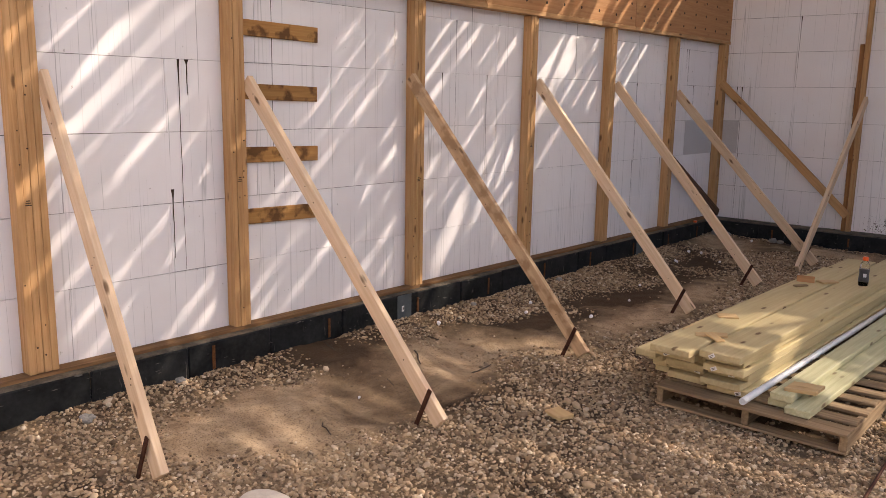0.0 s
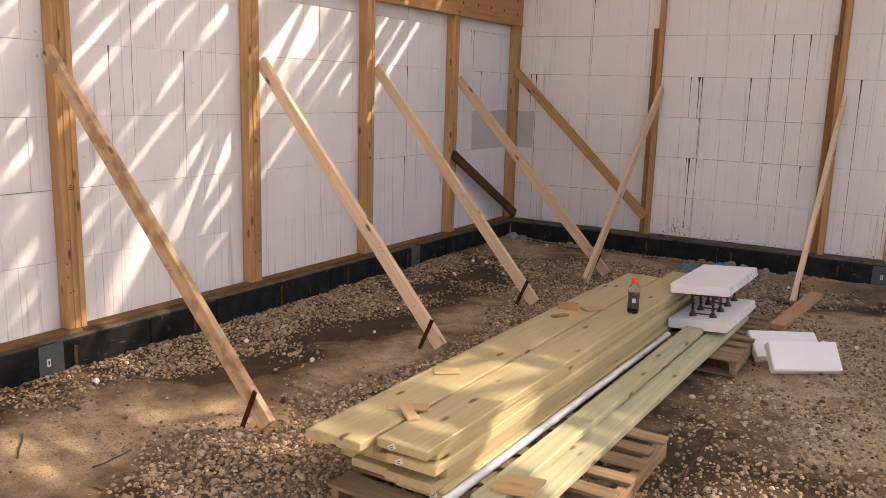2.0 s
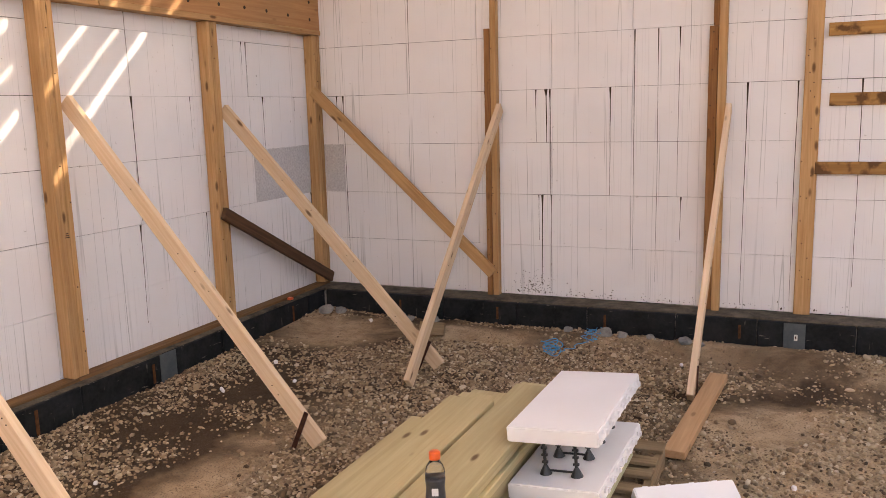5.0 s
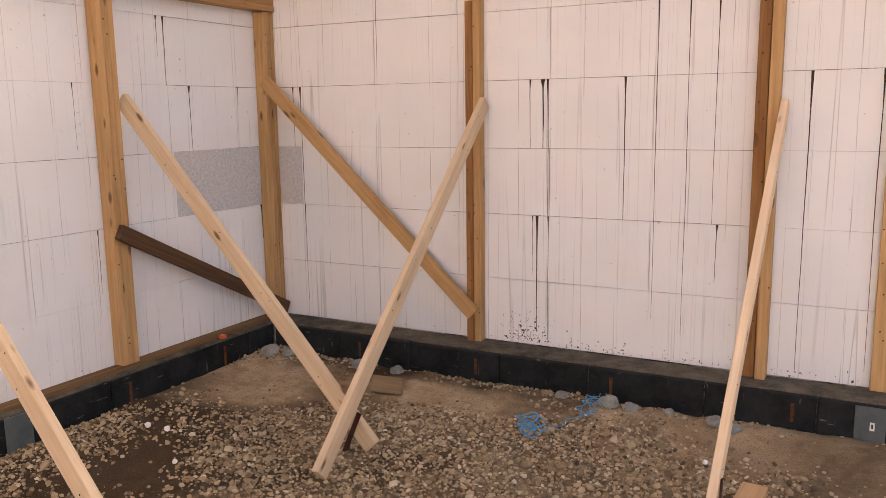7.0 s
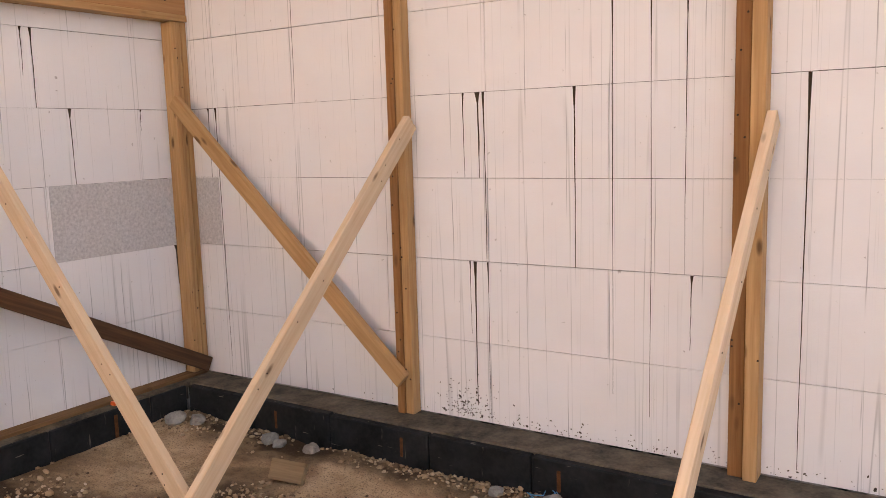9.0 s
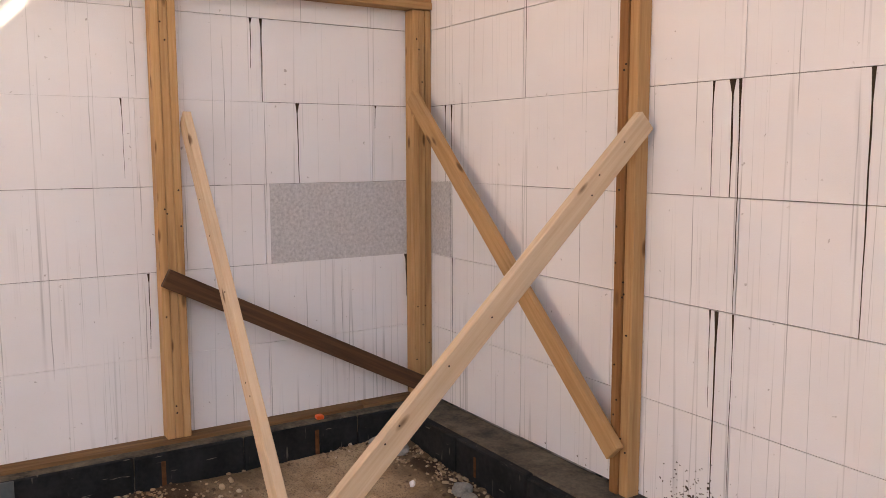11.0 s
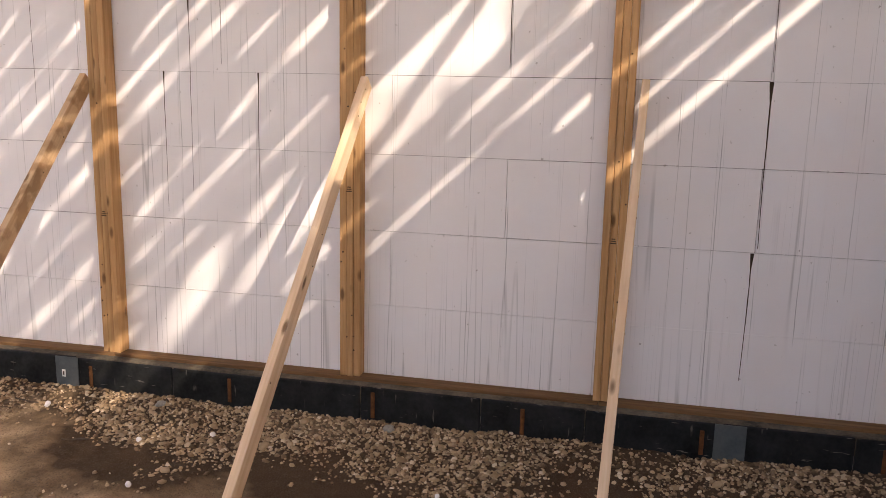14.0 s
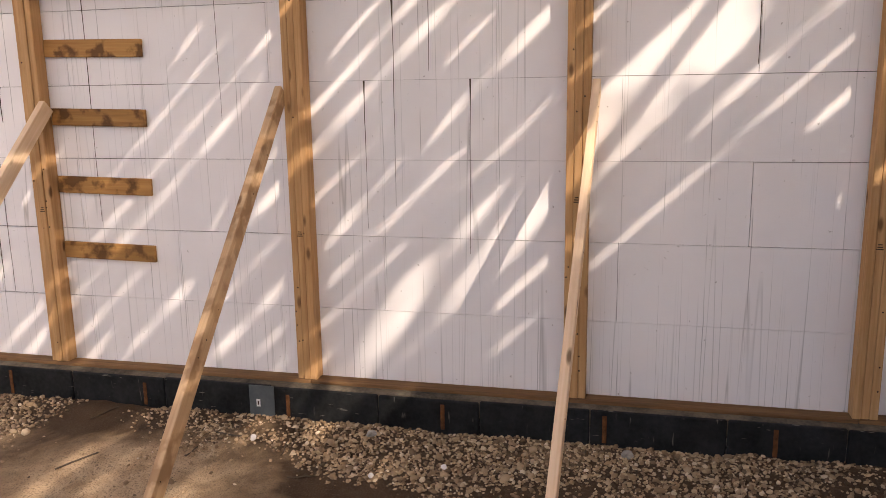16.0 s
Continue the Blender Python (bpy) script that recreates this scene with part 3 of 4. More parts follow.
# ---- braces ----
def brace(name_label, top, foot, side, group, stake_off=None, material=None):
    t = thing("brace", pose(*foot), name_label, "brace", group)
    m, length = along(top, foot, side)
    bm = box_bm(length, 0.089, 0.038, 0.003)
    body = part("timber", bm, material or BRACE, t, m=m)
    r = random.Random(int(abs(foot[1]) * 100))
    x = (Vector(foot) - Vector(top)).normalized()
    s = Vector(side).normalized()
    spots = [(Vector(top) + x * r.uniform(0.06, length - 0.1) + m.to_3x3() @ Vector((0, r.uniform(-0.03, 0.03), 0)) + s * k * 0.0192, s * k) for k in (1, -1) for _ in range(7)]
    nail_heads(t, spots, 0.004)
    if stake_off:
        a = Vector(foot) + Vector(stake_off)
        b = a + Vector((0.075, 0.0, 0.17)) if abs(side[1]) > 0.5 else a + Vector((0.0, 0.04, 0.16))
        st = thing("steel_stake", pose(a.x, a.y, 0.0), "rusty dark steel stake driven in beside a brace foot", "stake", "brace stakes")
        mm, ln = along(a - (b - a) * 0.3, b, side)
        part("bar", box_bm(ln, 0.026, 0.008, 0.002), STAKE, st, m=mm)
    return t


west = "pale spruce brace leaning from a wall post to the gravel"
for ytop, foot, ztop in ((-9.72, (1.72, -9.80, 0.02), 1.78), (-8.338, (1.21, -8.445, 0.03), 1.72), (-7.136, (1.70, -7.19, 0.03), 1.72), (-5.710, (1.625, -5.71, 0.03), 1.78),
                         (-4.096, (1.655, -4.17, 0.03), 1.79), (-2.716, (1.675, -2.808, 0.03), 1.80), (-1.330, (1.75, -1.432, 0.03), 1.74)):
    brace(west, (0.07, ytop, ztop), foot, (0, 1, 0), "west wall braces", (-0.13, -0.026, 0.0), STAINED if ytop == -5.710 else BRACE)
brace("pale spruce brace leaning from a wall post to the gravel", (1.722, -0.05, 1.70), (1.695, -1.80, 0.02), (1, 0, 0), "north wall braces", (-0.030, 0.10, 0.0))
brace("pale spruce brace leaning from a wall post to the gravel", (3.417, -0.05, 1.66), (3.352, -1.50, 0.02), (1, 0, 0), "north wall braces", (0.030, 0.08, 0.0))
t = thing("diagonal_brace", pose(0.9, -0.1, 0.4), "amber diagonal brace nailed flat across wall posts", "brace")
m, ln = along((0.07, -0.112, 1.88), (1.665, -0.105, 0.385), (0, -1, 0))
part("timber", box_bm(ln, 0.089, 0.038, 0.003), STUD, t, m=m)
t = thing("dark_plank", pose(0.11, -0.1, 0.24), "dark brown weathered plank leaning across two posts", "plank")
m, ln = along((0.112, -1.46, 1.005), (0.112, -0.02, 0.255), (1, 0, 0))
part("timber", box_bm(ln, 0.089, 0.038, 0.004), DARKWOOD, t, m=m)

# ---- cleats screwed to the walls ----
for z, a, b in ((2.03, -7.155, -6.54), (1.652, -7.150, -6.55), (1.268, -7.155, -6.55), (0.885, -7.155, -6.56)):
    board("cleat", (0.012, a, z + 0.006), (0.012, b, z - 0.006), 0.096, 0.019, (1, 0, 0), CLEAT, None, "dark-stained wooden cleat nailed to the foam wall", "cleat", "wall cleats")
for z, a, b in ((2.155, 4.03, 5.1), (1.695, 4.055, 5.1), (1.237, 3.985, 5.1)):
    board("cleat", (a, -0.053 if a < 4.0 else -0.012, z), (b, -0.053 if a < 4.0 else -0.012, z), 0.085, 0.019, (0, -1, 0), CLEAT, None, "dark-stained wooden cleat nailed to the foam wall", "cleat", "wall cleats")

# ---- sanded grey patch and mud on the foam ----
tagged(box("sanded_patch", (-0.001, -0.905, 1.016), (0.0025, -0.004, 1.420), GREYFOAM, bevel=0), "sanded grey patch on the foam wall", "wall patch")
tagged(box("sanded_patch", (0.004, -0.0025, 1.020), (0.285, 0.001, 1.420), GREYFOAM, bevel=0), "sanded grey patch on the foam wall", "wall patch")


def speckle(name, cx, cz, wx, wz, n, seed, label, material):
    r = random.Random(seed)
    bm = bmesh.new()
    for _ in range(n):
        x, z = r.gauss(cx, wx), max(0.21, cz + abs(r.gauss(0, wz)))
        s = r.uniform(0.0012, 0.0036) * (1.7 if r.random() < 0.12 else 1)
        mm = pose(x, -0.0008, z, 90, 0, 0) @ pose(0, 0, 0, 0, 0, r.uniform(0, 180)) @ Matrix.Diagonal((s, s * r.uniform(0.4, 2.2), 0.0016, 1))
        bmesh.ops.create_cone(bm, cap_ends=True, segments=7, radius1=1, radius2=0.8, depth=1, matrix=mm)
    ob = new(name, mesh_of(name, bm, material))
    return tagged(ob, label, "stain", kind="stuff")


speckle("mud_splash", 1.98, 0.22, 0.085, 0.075, 170, 3, "dark mud splashes low on the foam wall", MUD)
speckle("mud_splash", 2.8, 0.21, 0.7, 0.03, 160, 4, "fine dirt specks along the foot of the foam wall", MUD)


def drip(bm, along_x, u, z0, z1, w, r):
    """One dark crooked crack or drip down the foam, wide at its head."""
    k = 9
    lft, rgt = [], []
    off = 0.0
    for i in range(k):
        f = i / (k - 1)
        off += r.uniform(-0.002, 0.002)
        ww = w * (2.6 - 14 * f if f < 0.1 else 1.0 - 0.55 * f) * r.uniform(0.8, 1.2) / 2
        z = z0 + (z1 - z0) * f
        for lst, s in ((lft, -1), (rgt, 1)):
            q = u + off + s * max(ww, 0.0007)
            lst.append(bm.verts.new((q, -0.0018, z) if along_x else (0.0018, q, z)))
    for i in range(k - 1):
        bm.faces.new((lft[i], rgt[i], rgt[i + 1], lft[i + 1]))


def drips(along_x, spots, seed, parent):
    r = random.Random(seed)
    bm = bmesh.new()
    for u, row, rows, w in spots:
        drip(bm, along_x, u, BASE + COURSE * row - 0.001, BASE + COURSE * (row - rows) + 0.002, w, r)
    return part("drip_marks", bm, INK, parent, "dark cracks and drip marks below the joints", Matrix.Identity(4))


drips(False, [(-0.749, 4, 1.0, 0.007), (-0.30, 4, 0.3, 0.005), (-0.12, 2, 0.6, 0.010), (-2.146, 4, 1.95, 0.007), (-2.15, 6, 1.9, 0.005), (-2.16, 2, 1.6, 0.006), (-1.51, 2, 0.9, 0.005),
              (-1.60, 4, 0.9, 0.003), (-3.37, 6, 1.9, 0.006), (-4.93, 6, 1.9, 0.006), (-5.28, 4, 1.9, 0.004), (-5.12, 5, 2.6, 0.004), (-4.72, 4, 2.2, 0.004), (-6.1, 6, 2.5, 0.004), (-6.9, 6, 3.9, 0.006),
              (-7.55, 4, 3.0, 0.006), (-7.50, 4, 0.5, 0.010), (-7.62, 2.2, 1.0, 0.008), (-0.93, 5, 1.0, 0.006), (-0.98, 5, 0.6, 0.005)], 2, wall_west)
drips(True, [(0.235, 4, 1.0, 0.005), (0.295, 4, 2.0, 0.006), (0.30, 2, 1.7, 0.004), (2.11, 4, 2.0, 0.006), (2.08, 4, 1.0, 0.010), (2.00, 4, 1.0, 0.005), (2.12, 2, 1.9, 0.004), (2.05, 2, 1.8, 0.009), (2.02, 2, 0.9, 0.004),
             (2.575, 4, 2.0, 0.007), (2.75, 5, 4.4, 0.004), (2.92, 5, 4.6, 0.004), (3.07, 5, 3.0, 0.004), (3.10, 2, 0.8, 0.005), (3.535, 4, 3.9, 0.006), (1.583, 4, 0.9, 0.008), (1.585, 3, 2.0, 0.005), (3.86, 4, 3.8, 0.005), (0.93, 6, 2.0, 0.005), (4.25, 4, 3.5, 0.005)], 3, wall_north)

# ---- lumber on pallets ----
def pallet(x0, x1, y0, y1, label):
    t = thing("pallet", pose((x0 + x1) / 2, (y0 + y1) / 2, 0.0), label, "pallet", "pallets")
    r = random.Random(int(abs(y0) * 10))
    for x in (x0 + 0.02, (x0 + x1) / 2, x1 - 0.02):
        box("stringer", (x - 0.019, y0 + 0.01, 0.016), (x + 0.019, y1 - 0.01, 0.097), PALLET, t, bevel=0.004)
    n = 8
    for i in range(n):
        y = y0 + 0.05 + (y1 - y0 - 0.1) * i / (n - 1) + r.uniform(-0.008, 0.008)
        w = r.uniform(0.075, 0.105) if i else 0.13
        m = pose((x0 + x1) / 2 + r.uniform(-0.012, 0.012), y, 0.106, 0, r.uniform(-0.3, 0.3), r.uniform(-1, 1))
        part("deck_board", box_bm(x1 - x0, w, 0.016, 0.003), PALLET, t, m=m)
    for i in range(3):
        y = y0 + 0.05 + (y1 - y0 - 0.1) * i / 2
        part("bottom_board", box_bm(x1 - x0, 0.09, 0.014, 0.003), PALLET, t, m=pose((x0 + x1) / 2, y, 0.008))


pallet(2.33, 3.31, -6.12, -4.88, "weathered grey-brown wooden pallet under stacked boards")
pallet(2.33, 3.34, -3.58, -2.42, "weathered grey-brown wooden pallet under stacked boards")


def lumber(xc, w, z, front, length, material, label, group, tag=False, turn=0.0):
    m = pose(xc, front + length / 2, z + 0.019, 0, 0, 90 + turn)
    t = thing("lumber_board", pose(xc, front + length / 2, z), label, "board", group)
    part("timber", box_bm(length, w, 0.038, 0.0045), material, t, m=m)
    if tag:
        end = m @ pose(-length / 2 - 0.0012, -tag, -0.002, random.Random(int(z * 1e4)).uniform(-35, 35), 0, 0)
        card = part("tag", box_bm(0.002, 0.034, 0.020, 0), PAPER, t, "stapled white paper tag", end)
        part("tag_mark", box_bm(0.002, 0.022, 0.003, 0), INK, card, "", end @ pose(-0.001, 0, 0.003))
        part("tag_mark", box_bm(0.002, 0.014, 0.003, 0), INK, card, "", end @ pose(-0.001, 0.003, -0.004))


yl = "yellow-green treated pine board in the stack on pallets"
Z0 = 0.1155
rr = random.Random(21)
right = ((2.710, -6.00, 0.06), (2.688, -6.05, 0), (2.700, -5.98, 0.02), (2.709, -6.07, -0.05), (2.692, -6.03, 0), (2.708, -6.13, -0.04))
STEP = 0.0425
for k, (xc, fr, tg) in enumerate(right):
    lumber(xc, 0.226 - (0.004 if k % 2 else 0.0), Z0 + STEP * k, fr, 3.66 + rr.uniform(-0.05, 0.04), TREATED, yl, "yellow stack boards", tg, -1.15 + rr.uniform(-0.15, 0.15))
left = ((2.462, -5.96, 0), (2.440, -5.92, 0.07), (2.465, -6.00, 0), (2.455, -5.97, -0.06), (2.458, -6.12, -0.05), (2.461, -6.20, 0))
for k, (xc, fr, tg) in enumerate(left):
    lumber(xc, 0.223, Z0 + 0.0418 * k, fr, 3.48 + rr.uniform(-0.05, 0.05), TREATED, yl, "yellow stack boards", tg, -1.1 + rr.uniform(-0.12, 0.12))
for k, (xc, w, fr, ln) in enumerate(((2.285, 0.089, -5.9, 3.1), (2.282, 0.089, -5.93, 3.1), (2.278, 0.089, -5.98, 3.1), (2.265, 0.125, -6.08, 3.2))):
    lumber(xc, w, Z0 + STEP * k, fr, ln, TREATED, yl, "yellow stack boards", 0.0, -1.1)
gl = "greenish treated pine board lying beside the stack"
lumber(2.985, 0.105, Z0, -6.00, 3.30, GREENWOOD, gl, "green boards", 0.0, -1.5)
lumber(3.108, 0.125, Z0, -6.07, 3.45, GREENWOOD, gl, "green boards", 0.0, -1.7)
lumber(2.990, 0.110, Z0 + STEP, -6.03, 2.72, GREENWOOD, gl, "green boards", 0.0, -1.2)

# white plastic pipe with an open end
t = thing("plastic_pipe", pose(2.846, -4.7, 0.1155), "long white plastic pipe lying between the boards", "pipe")
bm = bmesh.new()
seg, ro, ri, half = 20, 0.0185, 0.0150, 1.36
rings = [[bm.verts.new((x, r * math.cos(6.28318 * i / seg), r * math.sin(6.28318 * i / seg))) for i in range(seg)] for x, r in ((-half, ri), (-half, ro), (half, ro), (half, ri))]
for p, q in zip(rings, rings[1:] + rings[:1]):
    for i in range(seg):
        bm.faces.new((p[i], p[(i + 1) % seg], q[(i + 1) % seg], q[i]))
bmesh.ops.recalc_face_normals(bm, faces=bm.faces)
part("tube", bm, PIPE, t, m=pose(2.849, -4.785, 0.150, 0, 0, 88.5), smooth=True)


# offcuts
def offcut(m, size, label, material=None, cut=0.0):
    t = thing("wood_offcut", m, label, "offcut", "wood offcuts")
    bm = box_bm(*size, 0.003)
    for v in bm.verts:
        v.co.x += cut * v.co.y
    part("timber", bm, material or SCRAP, t, m=m)


offcut(pose(2.50, -5.83, 0.369, 2, -4, 25), (0.17, 0.062, 0.012), "thin wooden shim lying on the board stack")
offcut(pose(2.54, -5.88, 0.375, 0, 3, -40), (0.14, 0.05, 0.012), "thin wooden shim lying on the board stack")
offcut(pose(2.33, -5.52, 0.292, 0, 0, 20), (0.20, 0.12, 0.036), "pale wooden offcut lying on the board stack", cut=0.4)
offcut(pose(2.40, -5.36, 0.367, 0, 0, 35), (0.12, 0.09, 0.010), "thin wooden shim lying on the board stack")
offcut(pose(3.03, -5.88, 0.205, 0, 0, 15), (0.15, 0.13, 0.020), "pale wooden offcut lying on the green boards", cut=0.3)
offcut(pose(2.43, -4.00, 0.385, 90, 0, 12), (0.12, 0.050, 0.014), "small plywood offcut standing on edge on the stack", PLY)
offcut(pose(2.555, -3.91, 0.371, 0, 2, 55), (0.14, 0.08, 0.014), "pale wooden offcut lying on the board stack")
offcut(pose(2.45, -4.17, 0.369, 0, 1, 60), (0.11, 0.035, 0.012), "thin wooden shim lying on the board stack", PALLET)
offcut(pose(2.05, -6.65, 0.022, 3, 0, -20), (0.13, 0.095, 0.018), "pale wooden offcut lying on the gravel")
offcut(pose(3.43, -5.60, 0.020, 0, 2, 40), (0.14, 0.11, 0.018), "pale wooden offcut lying on the gravel")
offcut(pose(1.36, -0.66, 0.045, 62, 0, 6), (0.20, 0.10, 0.030), "pale grey wooden offcut lying on the earth", PALLET)
board("loose_plank", (3.368, -2.34, 0.026), (3.478, -1.08, 0.028), 0.105, 0.040, (0, 0, 1), LOOSE, None, "tan-brown loose plank lying on the gravel", "plank")
t = thing("pale_stone", pose(1.70, -8.22, 0.0), "pale flat stone slab lying on the gravel", "stone")
bm = bmesh.new()
bmesh.ops.create_icosphere(bm, subdivisions=3, radius=1.0, matrix=Matrix.Diagonal((0.13, 0.10, 0.035, 1)))
for v in bm.verts:
    v.co *= 1 + 0.12 * noise.noise(v.co * 12)
part("body", bm, PALESTONE, t, m=pose(1.70, -8.27, 0.008), smooth=True)

# ---- bottle ----
t = thing("drink_bottle", pose(2.772, -3.83, 0.3665), "clear sports drink bottle with orange cap and dark drink", "bottle")
bm_ = t.matrix_world
part("body", lathe_bm(((0.030, 0.0), (0.034, 0.006), (0.034, 0.05), (0.031, 0.085), (0.034, 0.115), (0.034, 0.14), (0.028, 0.160), (0.016, 0.178), (0.0145, 0.186))), CLEAR, t, "clear plastic body", bm_, True)
part("drink", lathe_bm(((0.028, 0.002), (0.0315, 0.008), (0.0315, 0.05), (0.0288, 0.085), (0.0315, 0.112), (0.0315, 0.118))), DRINK, t, "dark purple drink", bm_, True)
part("label", lathe_bm(((0.0345, 0.030), (0.0347, 0.05), (0.0318, 0.085), (0.0346, 0.112), (0.0347, 0.120))), LABEL, t, "charcoal label", bm_, True)
part("cap", lathe_bm(((0.019, 0.183), (0.0195, 0.187), (0.0195, 0.205), (0.017, 0.209))), ORANGE, t, "bright orange screw cap", bm_, True)
part("label_mark", box_bm(0.022, 0.003, 0.026, 0.001), LABEL_MARK, t, "pale plain mark", pose(2.785, -3.863, 0.446, 0, 0, 20))

# ---- foam form block with black ties ----
def toothed_panel(lx, ly, lz):
    """A foam panel with small interlocking teeth along its long edges."""
    bm = bmesh.new()
    bmesh.ops.create_cube(bm, size=1.0, matrix=Matrix.Diagonal((lx, ly, lz, 1)))
    bmesh.ops.bevel(bm, geom=list(bm.edges), offset=0.005, segments=2, affect="EDGES")
    n = int(ly / 0.05)
    for i in range(n):
        for s in (1,):
            y = -ly / 2 + 0.025 + i * 0.05
            bmesh.ops.create_cube(bm, size=1.0, matrix=pose(s * (lx / 2 + 0.001), y, (0.012 if i % 2 else -0.012)) @ Matrix.Diagonal((0.012, 0.022, lz * 0.3, 1)))
    return bm


t = thing("foam_form_block", pose(3.03, -2.88, 0.12), "white foam form block lying on its side with black ties", "foam block")
tilt = pose(3.032, -2.885, 0.312, 0, -4.5, 0) @ pose(0, 0, 0, 0, 0, -2.2)
part("foam_panel", toothed_panel(0.375, 0.75, 0.064), FOAM_CLEAN, t, m=tilt @ pose(0, -0.02, -0.112))
part("foam_panel", toothed_panel(0.375, 0.75, 0.064), FOAM_CLEAN, t, m=tilt @ pose(0, 0.02, 0.112))
for y in (-0.27, -0.09, 0.09, 0.27):
    for x in (-0.065, 0.065):
        bm = cyl_bm(0.007, 0.160, 8)
        bmesh.ops.create_cone(bm, cap_ends=True, segments=10, radius1=0.026, radius2=0.009, depth=0.035, matrix=pose(0, 0, -0.062))
        bmesh.ops.create_cone(bm, cap_ends=True, segments=10, radius1=0.009, radius2=0.026, depth=0.035, matrix=pose(0, 0, 0.062))
        for zz in (-0.03, 0.0, 0.03):
            bmesh.ops.create_cube(bm, size=1.0, matrix=pose(0, 0, zz) @ Matrix.Diagonal((0.024, 0.012, 0.008, 1)))
        part("tie_post", bm, BLACK, t, "black plastic tie", tilt @ pose(x, y, 0))
    for zz in (-0.064, 0.057):
        part("tie_bar", box_bm(0.15, 0.007, 0.008, 0.001), BLACK, t, "black plastic tie", tilt @ pose(0, y, zz))

fl = "white foam panel offcut leaning on the ground"
a, b = Vector((3.52, -3.31, 0.10)), Vector((3.88, -3.06, 0.10))
t = thing("foam_offcut", pose(3.65, -3.19, 0.0), fl, "foam piece", "foam offcuts")
part("foam_panel", toothed_panel(0.19, 0.43, 0.064), FOAM_CLEAN, t, m=pose(3.655, -3.185, 0.085, 0, 0, 34) @ pose(0, 0, 0, 50, 0, 0) @ pose(0, 0, 0, 0, 0, 90))
t = thing("foam_offcut", pose(3.55, -2.99, 0.0), fl, "foam piece", "foam offcuts")
back = pose(3.52, -2.98, 0.070, 0, 0, 30) @ pose(0, 0, 0, 28, 0, 0) @ pose(0, 0, 0, 0, 0, 90)
part("foam_panel", toothed_panel(0.24, 0.43, 0.064), FOAM_CLEAN, t, m=back)
bm = box_bm(0.012, 0.20, 0.012, 0.002)
for s in (-1, 1):
    bmesh.ops.create_cone(bm, cap_ends=True, segments=8, radius1=0.024, radius2=0.010, depth=0.03, matrix=pose(0, 0.09 * s, 0.0))
part("tie_bar", bm, BLACK, t, "black plastic tie", back @ pose(-0.02, -0.02, 0.048))


# ---- twine, rod, rubble ----
def strand(name, pts, radius, material, parent):
    cu = bpy.data.curves.new(name, "CURVE")
    cu.dimensions, cu.bevel_depth, cu.bevel_resolution = "3D", radius, 1
    sp = cu.splines.new("POLY")
    sp.points.add(len(pts) - 1)
    for p, q in zip(sp.points, pts):
        p.co = (*q, 1)
    tmp = bpy.data.objects.new(name, cu)
    me = bpy.data.meshes.new_from_object(tmp)
    bpy.data.objects.remove(tmp)
    me.materials.clear()
    me.materials.append(material)
    ob = new(name, me)
    return place(ob, Matrix.Identity(4), parent)


t = thing("blue_twine", pose(2.38, -0.93, 0.0), "tangled bright blue twine lying on the gravel", "twine")
r3 = random.Random(17)
for k in range(7):
    cx, cy, ra = 2.375 + r3.uniform(-0.02, 0.02), -0.94 + r3.uniform(-0.02, 0.02), r3.uniform(0.03, 0.06)
    strand("loop", [(cx + ra * math.cos(0.35 * i) * (1 + 0.1 * math.sin(i)), cy + ra * math.sin(0.35 * i), 0.035 + 0.012 * k + 0.012 * math.sin(0.7 * i + k)) for i in range(20)], 0.003, ROPE, t)
strand("tail", [(2.42 + 0.012 * i + 0.02 * math.sin(i * 1.7), -0.90 + 0.030 * i, 0.03 + 0.008 * math.sin(i)) for i in range(12)], 0.003, ROPE, t)
t = thing("blue_twine", pose(2.54, -0.40, 0.0), "loose bright blue twine trailing along the foundation", "twine")
for k in range(4):
    strand("loop", [(2.55 + 0.05 * math.sin(0.6 * i + k) + 0.02 * math.sin(2.1 * i), -0.62 + 0.033 * i + 0.03 * math.cos(0.9 * i + k), 0.04 + 0.015 * abs(math.sin(i + k))) for i in range(12)], 0.0025, ROPE, t)
t = thing("steel_rod", pose(3.45, -5.1, 0.0), "long rusty thin steel rod lying on the gravel", "rod")
strand("bar", [(3.425, -4.50, 0.022), (3.435, -5.0, 0.024), (3.462, -5.63, 0.022), (3.50, -6.6, 0.02)], 0.008, STAKE, t)

r4 = random.Random(33)
for x, y, s in [(0.35, -8.35, 0.035), (0.30, -0.45, 0.06), (0.40, -0.38, 0.045), (0.95, -0.36, 0.05), (1.05, -0.40, 0.035), (1.25, -0.37, 0.04), (2.35, -0.38, 0.035), (2.62, -0.36, 0.055), (2.75, -0.40, 0.04), (2.95, -0.36, 0.03), (3.2, -0.40, 0.045), (3.3, -0.45, 0.035), (0.22, -7.75, 0.03), (0.26, -3.9, 0.03), (0.30, -5.2, 0.025)]:
    bm = bmesh.new()
    bmesh.ops.create_icosphere(bm, subdivisions=3, radius=s)
    o = Vector((r4.uniform(0, 50), 0, 0))
    for v in bm.verts:
        v.co *= 1 + 0.38 * noise.noise(v.co / s * 1.1 + o) + 0.15 * noise.noise(v.co / s * 3 + o)
        v.co.z *= 0.7
    ob = new("rubble_stone", mesh_of("rubble_stone", bm, GREYSTONE))
    ob.matrix_world = pose(x, y, rise(x, y) + s * 0.3, 0, 0, r4.uniform(0, 360))
    tagged(ob, "rough grey mortar lump lying by the foundation", "stone", "rubble")
